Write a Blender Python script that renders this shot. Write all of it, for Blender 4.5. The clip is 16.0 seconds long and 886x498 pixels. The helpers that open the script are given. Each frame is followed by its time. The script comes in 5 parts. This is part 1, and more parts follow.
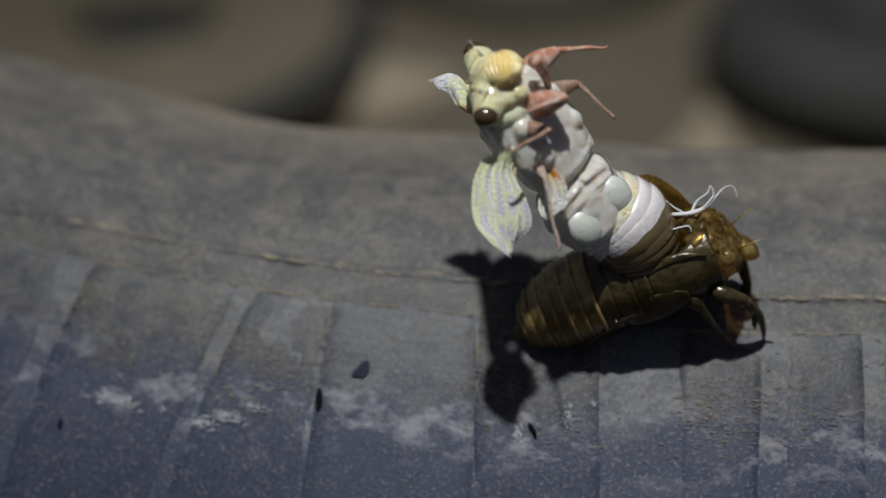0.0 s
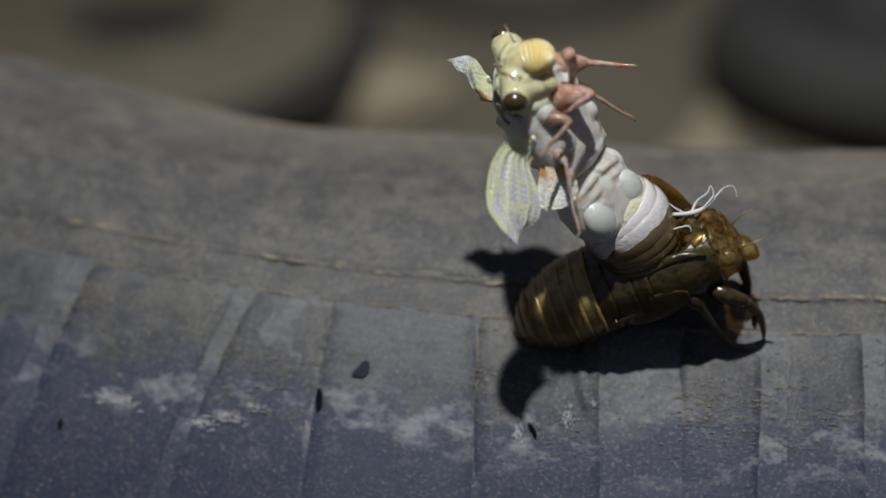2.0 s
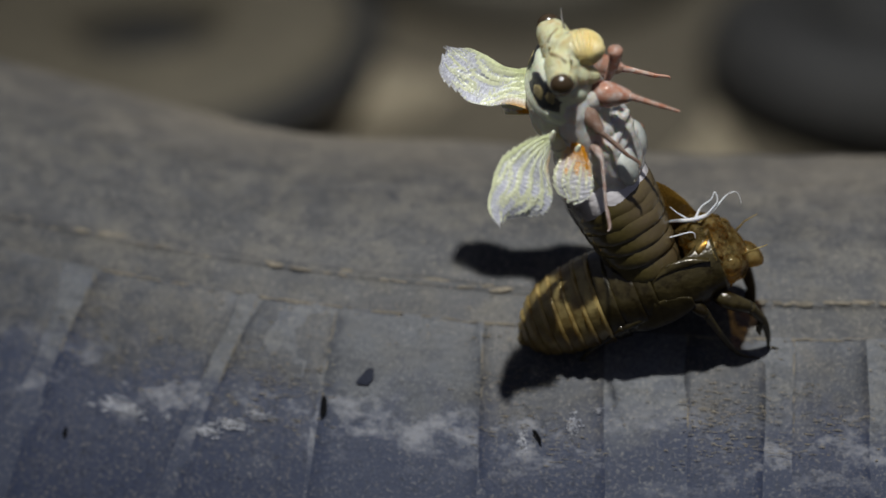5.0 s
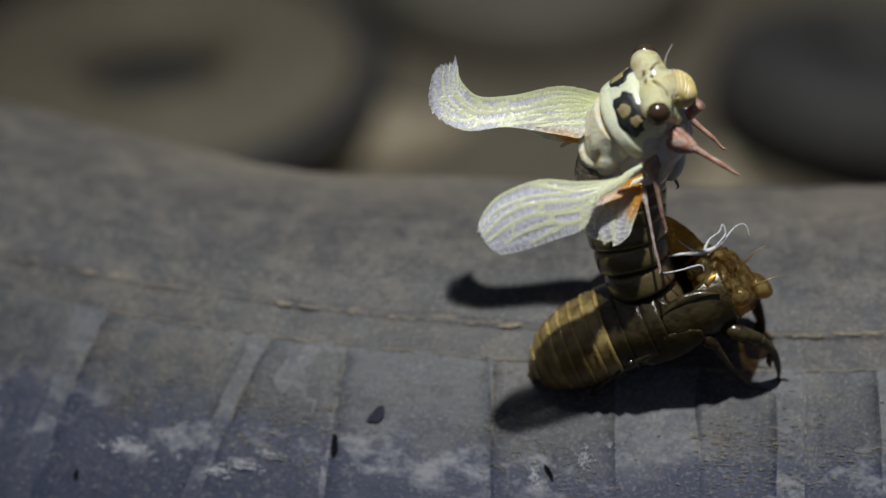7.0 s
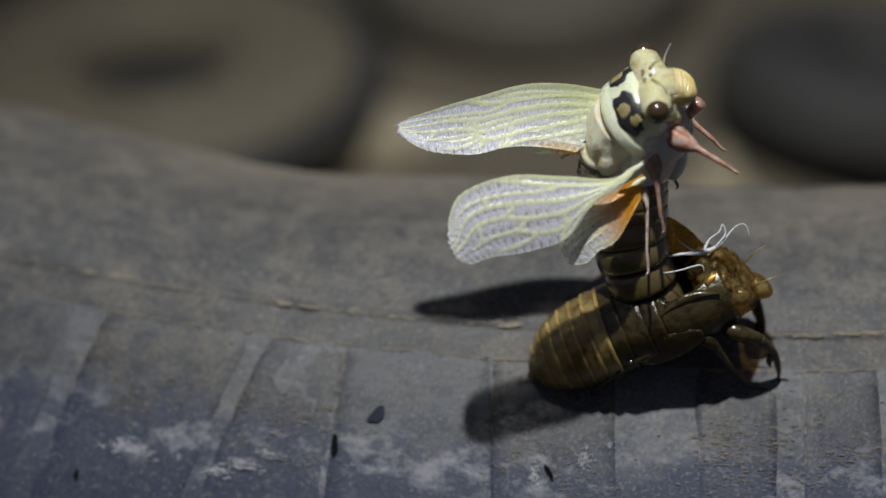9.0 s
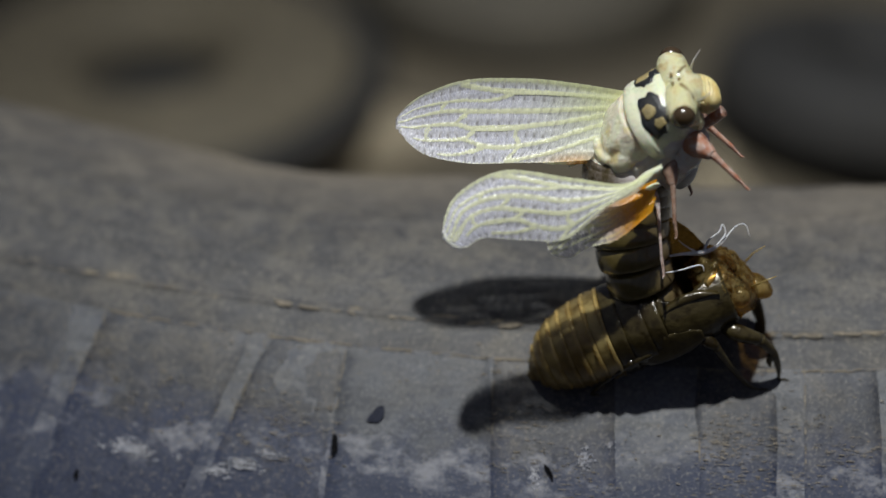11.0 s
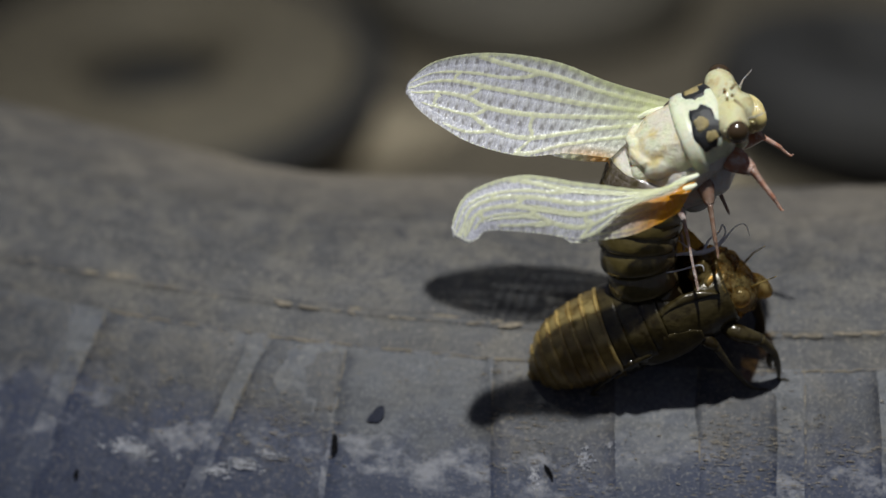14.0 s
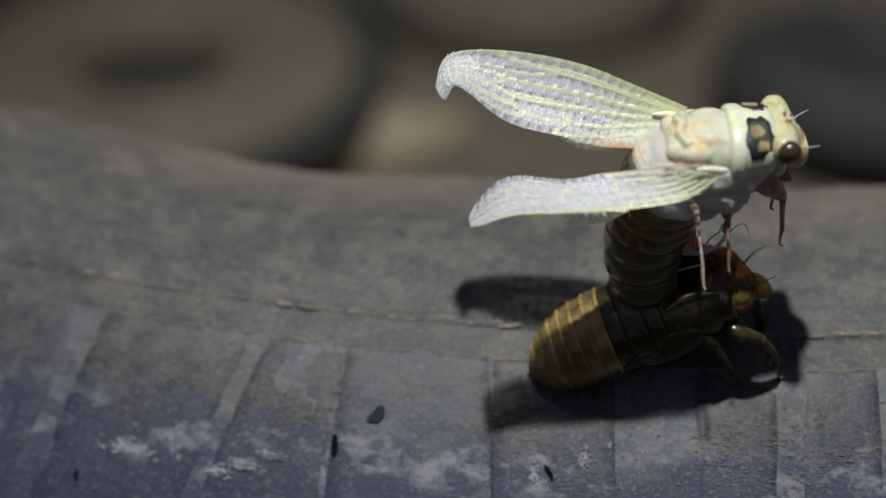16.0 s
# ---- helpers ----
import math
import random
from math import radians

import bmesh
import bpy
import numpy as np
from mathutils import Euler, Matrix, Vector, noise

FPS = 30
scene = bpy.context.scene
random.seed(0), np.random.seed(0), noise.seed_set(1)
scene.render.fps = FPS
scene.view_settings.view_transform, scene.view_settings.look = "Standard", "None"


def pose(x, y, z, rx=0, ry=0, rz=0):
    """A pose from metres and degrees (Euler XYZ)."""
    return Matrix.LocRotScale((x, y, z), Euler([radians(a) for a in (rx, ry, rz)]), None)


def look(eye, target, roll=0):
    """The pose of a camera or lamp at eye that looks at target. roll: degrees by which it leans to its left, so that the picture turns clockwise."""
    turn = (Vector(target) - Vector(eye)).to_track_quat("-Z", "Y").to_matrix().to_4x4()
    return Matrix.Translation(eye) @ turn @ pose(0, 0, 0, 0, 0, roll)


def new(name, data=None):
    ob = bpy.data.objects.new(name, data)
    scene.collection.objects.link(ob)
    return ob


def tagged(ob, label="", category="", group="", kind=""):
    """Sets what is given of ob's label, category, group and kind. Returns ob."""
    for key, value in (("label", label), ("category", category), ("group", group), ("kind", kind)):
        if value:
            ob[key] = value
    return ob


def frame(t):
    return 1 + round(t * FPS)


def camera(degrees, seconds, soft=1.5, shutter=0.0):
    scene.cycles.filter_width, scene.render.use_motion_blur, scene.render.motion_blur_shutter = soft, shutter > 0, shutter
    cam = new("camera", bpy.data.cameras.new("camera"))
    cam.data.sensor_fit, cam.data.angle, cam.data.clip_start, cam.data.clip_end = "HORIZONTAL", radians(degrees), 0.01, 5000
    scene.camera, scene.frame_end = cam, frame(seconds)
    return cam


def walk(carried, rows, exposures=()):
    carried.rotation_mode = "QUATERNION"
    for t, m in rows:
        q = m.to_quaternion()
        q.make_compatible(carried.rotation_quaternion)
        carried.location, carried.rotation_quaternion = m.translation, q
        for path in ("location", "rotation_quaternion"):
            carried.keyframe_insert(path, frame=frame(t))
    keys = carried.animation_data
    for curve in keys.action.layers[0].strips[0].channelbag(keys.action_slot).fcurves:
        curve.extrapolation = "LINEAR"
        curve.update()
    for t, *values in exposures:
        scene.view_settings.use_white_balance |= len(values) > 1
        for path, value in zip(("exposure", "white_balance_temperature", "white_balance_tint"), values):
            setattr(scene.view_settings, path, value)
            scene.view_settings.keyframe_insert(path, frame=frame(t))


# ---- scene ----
import functools

MM = 0.001                     # everything below is given in millimetres
TILT = radians(30)             # the stage leans back by this much


def P(a, b, c):
    """Millimetres to the right, up the leaning stage and out of it, as a place in the world."""
    return Vector((a, b * math.sin(TILT) - c * math.cos(TILT), b * math.cos(TILT) + c * math.sin(TILT))) * MM


def turn_to(v):
    return P(*v).normalized()


# ---- camera and its path ----
DIST = 263 * MM
FWD = Vector((0, math.cos(TILT), -math.sin(TILT)))
EYE = -DIST * FWD
cam = camera(24.0, 16.0, soft=1.5)
cam.data.dof.use_dof = True
cam.data.dof.focus_distance = 0.252
cam.data.dof.aperture_fstop = 9.0


def aim(rx, ry, rz):
    """The stand's pose, nudged by three small angles in radians about right, up and forward."""
    base = Matrix((Vector((1, 0, 0)), Vector((0, math.sin(TILT), math.cos(TILT))), FWD))
    nudge = (Matrix.Rotation(rz, 3, "Z") @ Matrix.Rotation(ry, 3, "Y") @ Matrix.Rotation(rx, 3, "X"))
    r, u, f = nudge @ base
    m = Matrix((r, u, -f)).transposed().to_4x4()
    m.translation = EYE
    return m


START, BUMPED, REST = aim(-0.02082, -0.00619, -0.01768), aim(-0.02138, -0.00513, -0.01763), aim(0, 0, 0)
walk(cam, [(0, START), (2.6, START), (2.9, BUMPED), (4.2, BUMPED), (4.7, BUMPED), (5.8, REST), (6.3, REST), (16, REST)])

# ---- light ----
world = bpy.data.worlds.new("night")
scene.world = world
world.use_nodes = True
world.node_tree.nodes["Background"].inputs[0].default_value = (0.60, 0.66, 0.92, 1)
world.node_tree.nodes["Background"].inputs[1].default_value = 0.095
lamp_data = bpy.data.lights.new("torch", "SPOT")
lamp_data.energy, lamp_data.color = 37, (0.975, 0.985, 0.975)
lamp_data.spot_size, lamp_data.spot_blend, lamp_data.shadow_soft_size = radians(54), 1.0, 0.016
lamp = new("torch", lamp_data)
lamp.matrix_world = look((-0.055, -0.135, 0.87), (0.14, 0.19, -0.1))
scene.view_settings.exposure = 0.0


# ---- building helpers ----
def part(name, bm, material, parent=None, label="", smooth=True):
    me = bpy.data.meshes.new(name)
    bmesh.ops.recalc_face_normals(bm, faces=bm.faces)
    bm.to_mesh(me)
    bm.free()
    me.transform(Matrix.Scale(MM, 4))
    if smooth:
        me.shade_smooth()
    mats = material if isinstance(material, (list, tuple)) else [material]
    for m in mats:
        me.materials.append(m)
    ob = new(name, me)
    ob.parent = parent
    if label:
        tagged(ob, label)
    return ob


def place(ob, x, y, z):
    ob.location = Vector((x, y, z)) * MM
    return ob


def loft(rings, n=28, power=2.0, bm=None, bump=None, arc=None):
    """A skin over rings (x, half width, half height, z, [y]); arc: a stretch of angles left open at both ends."""
    bm = bm or bmesh.new()
    loops = []
    for i, ring in enumerate(rings):
        x, w, h, z = ring[:4]
        y0 = ring[4] if len(ring) > 4 else 0
        loop = []
        for k in range(n):
            th = 2 * math.pi * k / n if arc is None else arc(i)[0] + (arc(i)[1] - arc(i)[0]) * k / (n - 1)
            c, s = math.cos(th), math.sin(th)
            q = (abs(c) ** power + abs(s) ** power) ** (-1 / power)
            f = 1 + (bump(i, th) if bump else 0)
            loop.append(bm.verts.new((x, y0 + w * q * c * f, z + h * q * s * f)))
        loops.append(loop)
    last = n if arc is None else n - 1
    for a, b in zip(loops, loops[1:]):
        for k in range(last):
            bm.faces.new((a[k], a[(k + 1) % n], b[(k + 1) % n], b[k]))
    if arc is None:
        bm.faces.new(list(reversed(loops[0])))
        bm.faces.new(loops[-1])
    return bm


def smooth_rings(keys, steps):
    """Catmull-Rom through the ring keys."""
    out = []
    pts = [np.array(k, float) for k in keys]
    for i in range(len(pts) - 1):
        a, b, c, d = pts[max(i - 1, 0)], pts[i], pts[i + 1], pts[min(i + 2, len(pts) - 1)]
        for s in range(steps + (i == len(pts) - 2)):
            t = s / steps
            out.append(0.5 * (2 * b + (c - a) * t + (2 * a - 5 * b + 4 * c - d) * t * t + (3 * b - 3 * c + d - a) * t ** 3))
    return [tuple(o) for o in out]


def tube(points, radii, n=8, bm=None):
    """A round rod through the points."""
    bm = bm or bmesh.new()
    pts = [Vector(p) for p in points]
    if not hasattr(radii, "__len__"):
        radii = [radii] * len(pts)
    loops, ref = [], None
    for i, p in enumerate(pts):
        d = (pts[min(i + 1, len(pts) - 1)] - pts[max(i - 1, 0)])
        d = d.normalized() if d.length > 1e-9 else Vector((1, 0, 0))
        if ref is None:
            ref = d.orthogonal().normalized()
        ref = (ref - d * ref.dot(d)).normalized()
        side = d.cross(ref)
        loops.append([bm.verts.new(p + (ref * math.cos(2 * math.pi * k / n) + side * math.sin(2 * math.pi * k / n)) * radii[i]) for k in range(n)])
    for a, b in zip(loops, loops[1:]):
        for k in range(n):
            bm.faces.new((a[k], a[(k + 1) % n], b[(k + 1) % n], b[k]))
    bm.faces.new(list(reversed(loops[0])))
    bm.faces.new(loops[-1])
    return bm


def curve_points(keys, steps=4):
    return [Vector(p) for p in smooth_rings(keys, steps)]


def ball(centre, size, n=20, m=12, bm=None):
    bm = bm or bmesh.new()
    r = bmesh.ops.create_uvsphere(bm, u_segments=n, v_segments=m, radius=1)
    for v in r["verts"]:
        v.co = Vector(centre) + Vector((v.co.x * size[0], v.co.y * size[1], v.co.z * size[2]))
    return bm


# ---- materials ----
class Mat:
    """A small node builder round one Principled surface."""

    def __init__(self, name, rough=0.5, **inputs):
        self.m = bpy.data.materials.new(name)
        self.m.use_nodes = True
        self.t = self.m.node_tree
        self.b = self.t.nodes["Principled BSDF"]
        self.b.inputs["Roughness"].default_value = rough
        for k, v in inputs.items():
            self.b.inputs[k.replace("_", " ")].default_value = v
        self.co = self.t.nodes.new("ShaderNodeTexCoord").outputs["Object"]

    def node(self, kind, **props):
        n = self.t.nodes.new(kind)
        for k, v in props.items():
            if k == "operation":
                n.operation = v
            elif k == "blend_type":
                n.blend_type = v
            elif k == "data_type":
                n.data_type = v
        return n

    def link(self, a, b):
        self.t.links.new(a, b)

    def noise(self, per_mm, detail=4, rough=0.6, stretch=(1, 1, 1)):
        mp = self.node("ShaderNodeMapping")
        mp.inputs["Scale"].default_value = [s * 1000 * per_mm for s in stretch]
        self.link(self.co, mp.inputs[0])
        n = self.node("ShaderNodeTexNoise")
        n.inputs["Scale"].default_value = 1.0
        n.inputs["Detail"].default_value = detail
        n.inputs["Roughness"].default_value = rough
        self.link(mp.outputs[0], n.inputs["Vector"])
        return n.outputs["Fac"]

    def ramp(self, fac, stops):
        r = self.node("ShaderNodeValToRGB")
        els = r.color_ramp.elements
        while len(els) < len(stops):
            els.new(0.5)
        for e, (p, c) in zip(els, stops):
            e.position, e.color = p, (*c, 1) if len(c) == 3 else c
        self.link(fac, r.inputs[0])
        return r.outputs[0]

    def mix(self, fac, a, b, kind="MIX"):
        n = self.node("ShaderNodeMix", data_type="RGBA")
        n.blend_type = kind
        for sock, v in ((n.inputs[0], fac), (n.inputs[6], a), (n.inputs[7], b)):
            if hasattr(v, "links"):
                self.link(v, sock)
            else:
                sock.default_value = v if not isinstance(v, tuple) else (*v, 1)
        return n.outputs[2]

    def bump(self, fac, depth_mm, strength=1.0):
        n = self.node("ShaderNodeBump")
        n.inputs["Strength"].default_value = strength
        n.inputs["Distance"].default_value = depth_mm * MM
        self.link(fac, n.inputs["Height"])
        prev = self.b.inputs["Normal"].links
        if prev:
            self.link(prev[0].from_socket, n.inputs["Normal"])
        self.link(n.outputs[0], self.b.inputs["Normal"])

    def colour(self, c):
        if hasattr(c, "links"):
            self.link(c, self.b.inputs["Base Color"])
        else:
            self.b.inputs["Base Color"].default_value = (*c, 1)

    def rough(self, fac, lo, hi):
        n = self.node("ShaderNodeMapRange")
        n.inputs[3].default_value, n.inputs[4].default_value = lo, hi
        self.link(fac, n.inputs[0])
        self.link(n.outputs[0], self.b.inputs["Roughness"])


def skin(name, a, b, rough=0.3, grain=1.2, relief=0.12, sss=0.15, spec=0.6, third=None, wet=0.0):
    """Soft, moist insect skin in two or three close tones."""
    m = Mat(name, rough)
    n1, n2, n3 = m.noise(grain * 0.3, 4), m.noise(grain * 2.6, 5, 0.7), m.noise(grain * 0.55, 3)
    c = m.mix(m.ramp(n1, [(0.38, (0, 0, 0)), (0.62, (1, 1, 1))]), a, b)
    if third:
        c = m.mix(m.ramp(n3, [(0.48, (0, 0, 0)), (0.66, (0.9,) * 3)]), c, third)
    m.colour(m.mix(m.ramp(n2, [(0.3, (0.22,) * 3), (0.55, (0,) * 3)]), c, tuple(x * 0.66 for x in b)))
    m.bump(n1, relief * 3, 0.5)
    m.bump(n2, relief)
    # the wet film over the skin is smoother than the skin
    wave = m.node("ShaderNodeBump")
    wave.inputs["Strength"].default_value, wave.inputs["Distance"].default_value = 0.5, relief * 0.5 * MM
    m.link(n1, wave.inputs["Height"])
    m.link(wave.outputs[0], m.b.inputs["Coat Normal"])
    m.b.inputs["Subsurface Weight"].default_value = sss
    m.b.inputs["Subsurface Radius"].default_value = (0.0012, 0.0009, 0.0006)
    m.b.inputs["Subsurface Scale"].default_value = 1.0
    m.b.inputs["Specular IOR Level"].default_value = spec
    m.b.inputs["Coat Weight"].default_value = wet
    m.b.inputs["Coat Roughness"].default_value = 0.07
    m.rough(n2, max(0.03, rough - 0.14), rough + 0.15)
    return m.m


def rubber(name, base, dust, dusty, gloss=0.45, axis=None, bare=False, crown=False, spec=0.5):
    m = Mat(name, 0.55, Specular_IOR_Level=spec)
    if axis:
        # arc length and radius round the tyre's axis, so that wear runs round it
        sep, join = m.node("ShaderNodeSeparateXYZ"), m.node("ShaderNodeCombineXYZ")
        m.link(m.co, sep.inputs[0])
        dx, dy = m.node("ShaderNodeMath", operation="SUBTRACT"), m.node("ShaderNodeMath", operation="SUBTRACT")
        m.link(sep.outputs[0], dx.inputs[0])
        dx.inputs[1].default_value = axis[0] * MM
        dy.inputs[0].default_value = axis[1] * MM
        m.link(sep.outputs[1], dy.inputs[1])
        ang, sc = m.node("ShaderNodeMath", operation="ARCTAN2"), m.node("ShaderNodeMath", operation="MULTIPLY")
        m.link(dx.outputs[0], ang.inputs[0])
        m.link(dy.outputs[0], ang.inputs[1])
        m.link(ang.outputs[0], sc.inputs[0])
        sc.inputs[1].default_value = 0.3
        sq1, sq2 = m.node("ShaderNodeMath", operation="MULTIPLY"), m.node("ShaderNodeMath", operation="MULTIPLY_ADD")
        rt = m.node("ShaderNodeMath", operation="SQRT")
        m.link(dx.outputs[0], sq1.inputs[0])
        m.link(dx.outputs[0], sq1.inputs[1])
        m.link(dy.outputs[0], sq2.inputs[0])
        m.link(dy.outputs[0], sq2.inputs[1])
        m.link(sq1.outputs[0], sq2.inputs[2])
        m.link(sq2.outputs[0], rt.inputs[0])
        shift = m.node("ShaderNodeMath", operation="ADD")
        m.link(sc.outputs[0], shift.inputs[0])
        m.link(m.node("ShaderNodeObjectInfo").outputs["Random"], shift.inputs[1])
        m.link(shift.outputs[0], join.inputs[0])
        m.link(rt.outputs[0], join.inputs[1])
        m.link(sep.outputs[2], join.inputs[2])
        m.co = join.outputs[0]
    streak = m.noise(0.4, 6, 0.75, (0.22, 1, 1))
    big, mid, fine = m.noise(0.02, 5), m.noise(0.16, 6, 0.7), m.noise(2.2, 5, 0.7)
    c = m.mix(m.ramp(big, [(0.3, (0, 0, 0)), (0.7, (1, 1, 1))]), base, tuple(x * 1.35 for x in base))
    c = m.mix(m.ramp(streak, [(0.36, (0.8,) * 3), (0.58, (0,) * 3)]), c, tuple(x * 0.5 for x in base))
    c = m.mix(m.ramp(mid, [(0.44, (0, 0, 0)), (0.66, (dusty,) * 3)]), c, dust)
    c = m.mix(m.ramp(m.noise(0.33, 5, 0.7, (0.7, 1, 1)), [(0.36, (0.7,) * 3), (0.5, (0,) * 3)]), c, tuple(x * y for x, y in zip(base, (0.55, 0.58, 0.68))))
    if crown:
        # dust settled on the top of the lying wall
        top = m.node("ShaderNodeMapRange")
        top.inputs[1].default_value, top.inputs[2].default_value = 284 * MM, 258 * MM
        m.link(rt.outputs[0], top.inputs[0])
        settled = m.mix(1.0, m.ramp(top.outputs[0], [(0.0, (0, 0, 0)), (1.0, (1, 1, 1))]), m.ramp(m.noise(0.05, 5, 0.6, (0.4, 1, 1)), [(0.35, (0.15,) * 3), (0.65, (1, 1, 1))]), "MULTIPLY")
        c = m.mix(settled, c, (0.22, 0.19, 0.145))
    if bare:
        # dust rubbed off the running face: scuffed along its border, bare bluish rubber beyond it
        reach = m.node("ShaderNodeMapRange")
        reach.inputs[1].default_value, reach.inputs[2].default_value = 300 * MM, 320 * MM
        m.link(rt.outputs[0], reach.inputs[0])
        edge = m.node("ShaderNodeMath", operation="MULTIPLY_ADD")
        edge.inputs[1].default_value = 0.8
        m.link(m.noise(0.11, 5, 0.65), edge.inputs[0])
        m.link(reach.outputs[0], edge.inputs[2])
        edge.use_clamp = True
        patchy = m.ramp(m.noise(0.2, 5, 0.7, (0.6, 1, 1)), [(0.52, (0, 0, 0)), (0.64, (0.9,) * 3)])
        border = m.ramp(reach.outputs[0], [(0.34, (0, 0, 0)), (0.52, (1, 1, 1)), (0.62, (1, 1, 1)), (0.8, (0, 0, 0))])
        c = m.mix(m.ramp(edge.outputs[0], [(0.74, (0, 0, 0)), (0.93, (0.85,) * 3)]), c, (0.030, 0.041, 0.082))
        c = m.mix(m.mix(1.0, patchy, border, "MULTIPLY"), c, (0.25, 0.255, 0.28))
    c = m.mix(m.ramp(fine, [(0.53, (0, 0, 0)), (0.68, (dusty,) * 3)]), c, tuple(x * 1.6 for x in dust))
    c = m.mix(m.ramp(m.noise(1.1, 5, 0.75), [(0.3, (0.75,) * 3), (0.47, (0,) * 3)]), c, tuple(x * 0.4 for x in base))
    m.colour(c)
    m.bump(mid, 0.4, 0.4)
    m.bump(fine, 0.08, 0.6)
    m.rough(mid, gloss, gloss + 0.3)
    return m.m


RUBBER = rubber("dusty_rubber", (0.061, 0.061, 0.063), (0.165, 0.15, 0.122), 0.6, 0.45, (47.5, 292.4), crown=True)
LUG = rubber("worn_tread_rubber", (0.042, 0.046, 0.056), (0.15, 0.135, 0.11), 0.6, 0.4, (47.5, 292.4), True)
LUG_PALE = rubber("dusty_tread_rubber", (0.078, 0.084, 0.096), (0.13, 0.125, 0.116), 0.6, 0.45, (47.5, 292.4), True)
GROOVE = rubber("dust_filled_groove", (0.118, 0.124, 0.135), (0.165, 0.158, 0.142), 0.7, 0.5, (47.5, 292.4), True)
DUST = rubber("caked_dust", (0.17, 0.148, 0.112), (0.24, 0.205, 0.15), 0.8, 0.7)
MID_RUBBER = rubber("grey_old_rubber", (0.11, 0.10, 0.078), (0.16, 0.14, 0.10), 0.6, 0.6)
# dark old rubber; also stands for the shade in holes and gaps
DARK_RUBBER_AND_SHADE = rubber("dark_rubber_and_shade", (0.034, 0.034, 0.034), (0.07, 0.064, 0.052), 0.4, 0.6)
FAR_RUBBER = rubber("old_rubber", (0.14, 0.122, 0.085), (0.205, 0.172, 0.115), 0.6, 0.6)
CREAM = skin("cream_skin", (0.84, 0.80, 0.42), (0.83, 0.82, 0.56), 0.24, 1.6, 0.24, third=(0.72, 0.58, 0.28), wet=0.7, sss=0.3)
GREENISH = skin("pale_green_collar", (0.80, 0.85, 0.57), (0.88, 0.88, 0.68), 0.28, 0.6, 0.05, wet=0.6, sss=0.4)
THORAX = skin("pale_thorax", (0.89, 0.89, 0.64), (0.93, 0.80, 0.73), 0.18, 0.8, 0.3, third=(0.88, 0.74, 0.32), wet=0.9, sss=0.35)
YELLOW = skin("yellow_face", (0.82, 0.62, 0.22), (0.80, 0.68, 0.34), 0.25, 1.2, 0.06, wet=0.5, sss=0.3)
PINK = skin("pink_leg", (0.46, 0.18, 0.10), (0.56, 0.34, 0.25), 0.22, 2.0, 0.15, third=(0.62, 0.50, 0.44), wet=0.6)
PALE = skin("pale_belly", (0.95, 0.93, 0.87), (0.94, 0.87, 0.79), 0.16, 1.8, 0.4, third=(0.90, 0.76, 0.62), wet=1.0, sss=0.4)
DRUM = skin("pale_green_cover", (0.60, 0.66, 0.60), (0.68, 0.68, 0.62), 0.2, 1.0, 0.08, wet=0.8)
BELLY = Mat("olive_back_shaded_belly", 0.25)
_sep = BELLY.node("ShaderNodeSeparateXYZ")
BELLY.link(BELLY.co, _sep.inputs[0])
_n = BELLY.noise(1.6, 4)
_z = BELLY.node("ShaderNodeMath", operation="MULTIPLY_ADD")
_z.inputs[1].default_value, _z.inputs[2].default_value = 1000 / 12, 0.5
BELLY.link(_sep.outputs[2], _z.inputs[0])
# pale underside darkened to brown here: its shade is put into the colour
BELLY.colour(BELLY.mix(BELLY.ramp(_n, [(0.4, (0, 0, 0)), (0.7, (0.35,) * 3)]), BELLY.ramp(_z.outputs[0], [(0.2, (0.13, 0.095, 0.05)), (0.42, (0.095, 0.074, 0.024))]), (0.16, 0.125, 0.045)))
BELLY.bump(_n, 0.08, 0.5)
BELLY.b.inputs["Coat Weight"].default_value = 0.6
BELLY.b.inputs["Coat Roughness"].default_value = 0.15
OLIVE = BELLY.m
FOLD = Mat("pale_belly_dark_back", 0.2)
_sep = FOLD.node("ShaderNodeSeparateXYZ")
FOLD.link(FOLD.co, _sep.inputs[0])
_n = FOLD.noise(1.3, 4)
_z = FOLD.node("ShaderNodeMath", operation="MULTIPLY_ADD")
_z.inputs[1].default_value, _z.inputs[2].default_value = 1000 / 12, 0.5
FOLD.link(_sep.outputs[2], _z.inputs[0])
FOLD.colour(FOLD.mix(FOLD.ramp(_n, [(0.4, (0, 0, 0)), (0.7, (0.3,) * 3)]), FOLD.ramp(_z.outputs[0], [(0.46, (0.78, 0.74, 0.75)), (0.74, (0.07, 0.052, 0.02))]), (0.50, 0.44, 0.42)))
FOLD.bump(_n, 0.2, 0.6)
FOLD.b.inputs["Coat Weight"].default_value = 0.9
FOLD.b.inputs["Coat Roughness"].default_value = 0.1
BELLY_FOLD = FOLD.m
# middle-leg brown, deepened to put the shade under the body into it
LEG_SHADED_BROWN = skin("shaded_brownish_leg", (0.25, 0.135, 0.085), (0.32, 0.20, 0.14), 0.2, 2.0, 0.15, third=(0.40, 0.29, 0.23), wet=0.7)
LEG_ROSE = skin("rosy_leg", (0.46, 0.29, 0.23), (0.56, 0.42, 0.36), 0.2, 2.4, 0.2, third=(0.70, 0.60, 0.55), wet=0.7)
BLACK = skin("black_marking", (0.012, 0.014, 0.018), (0.03, 0.03, 0.03), 0.35, 1.6, 0.08, 0)
TAN = skin("tan_marking", (0.50, 0.40, 0.18), (0.24, 0.19, 0.08), 0.35, 2.0)
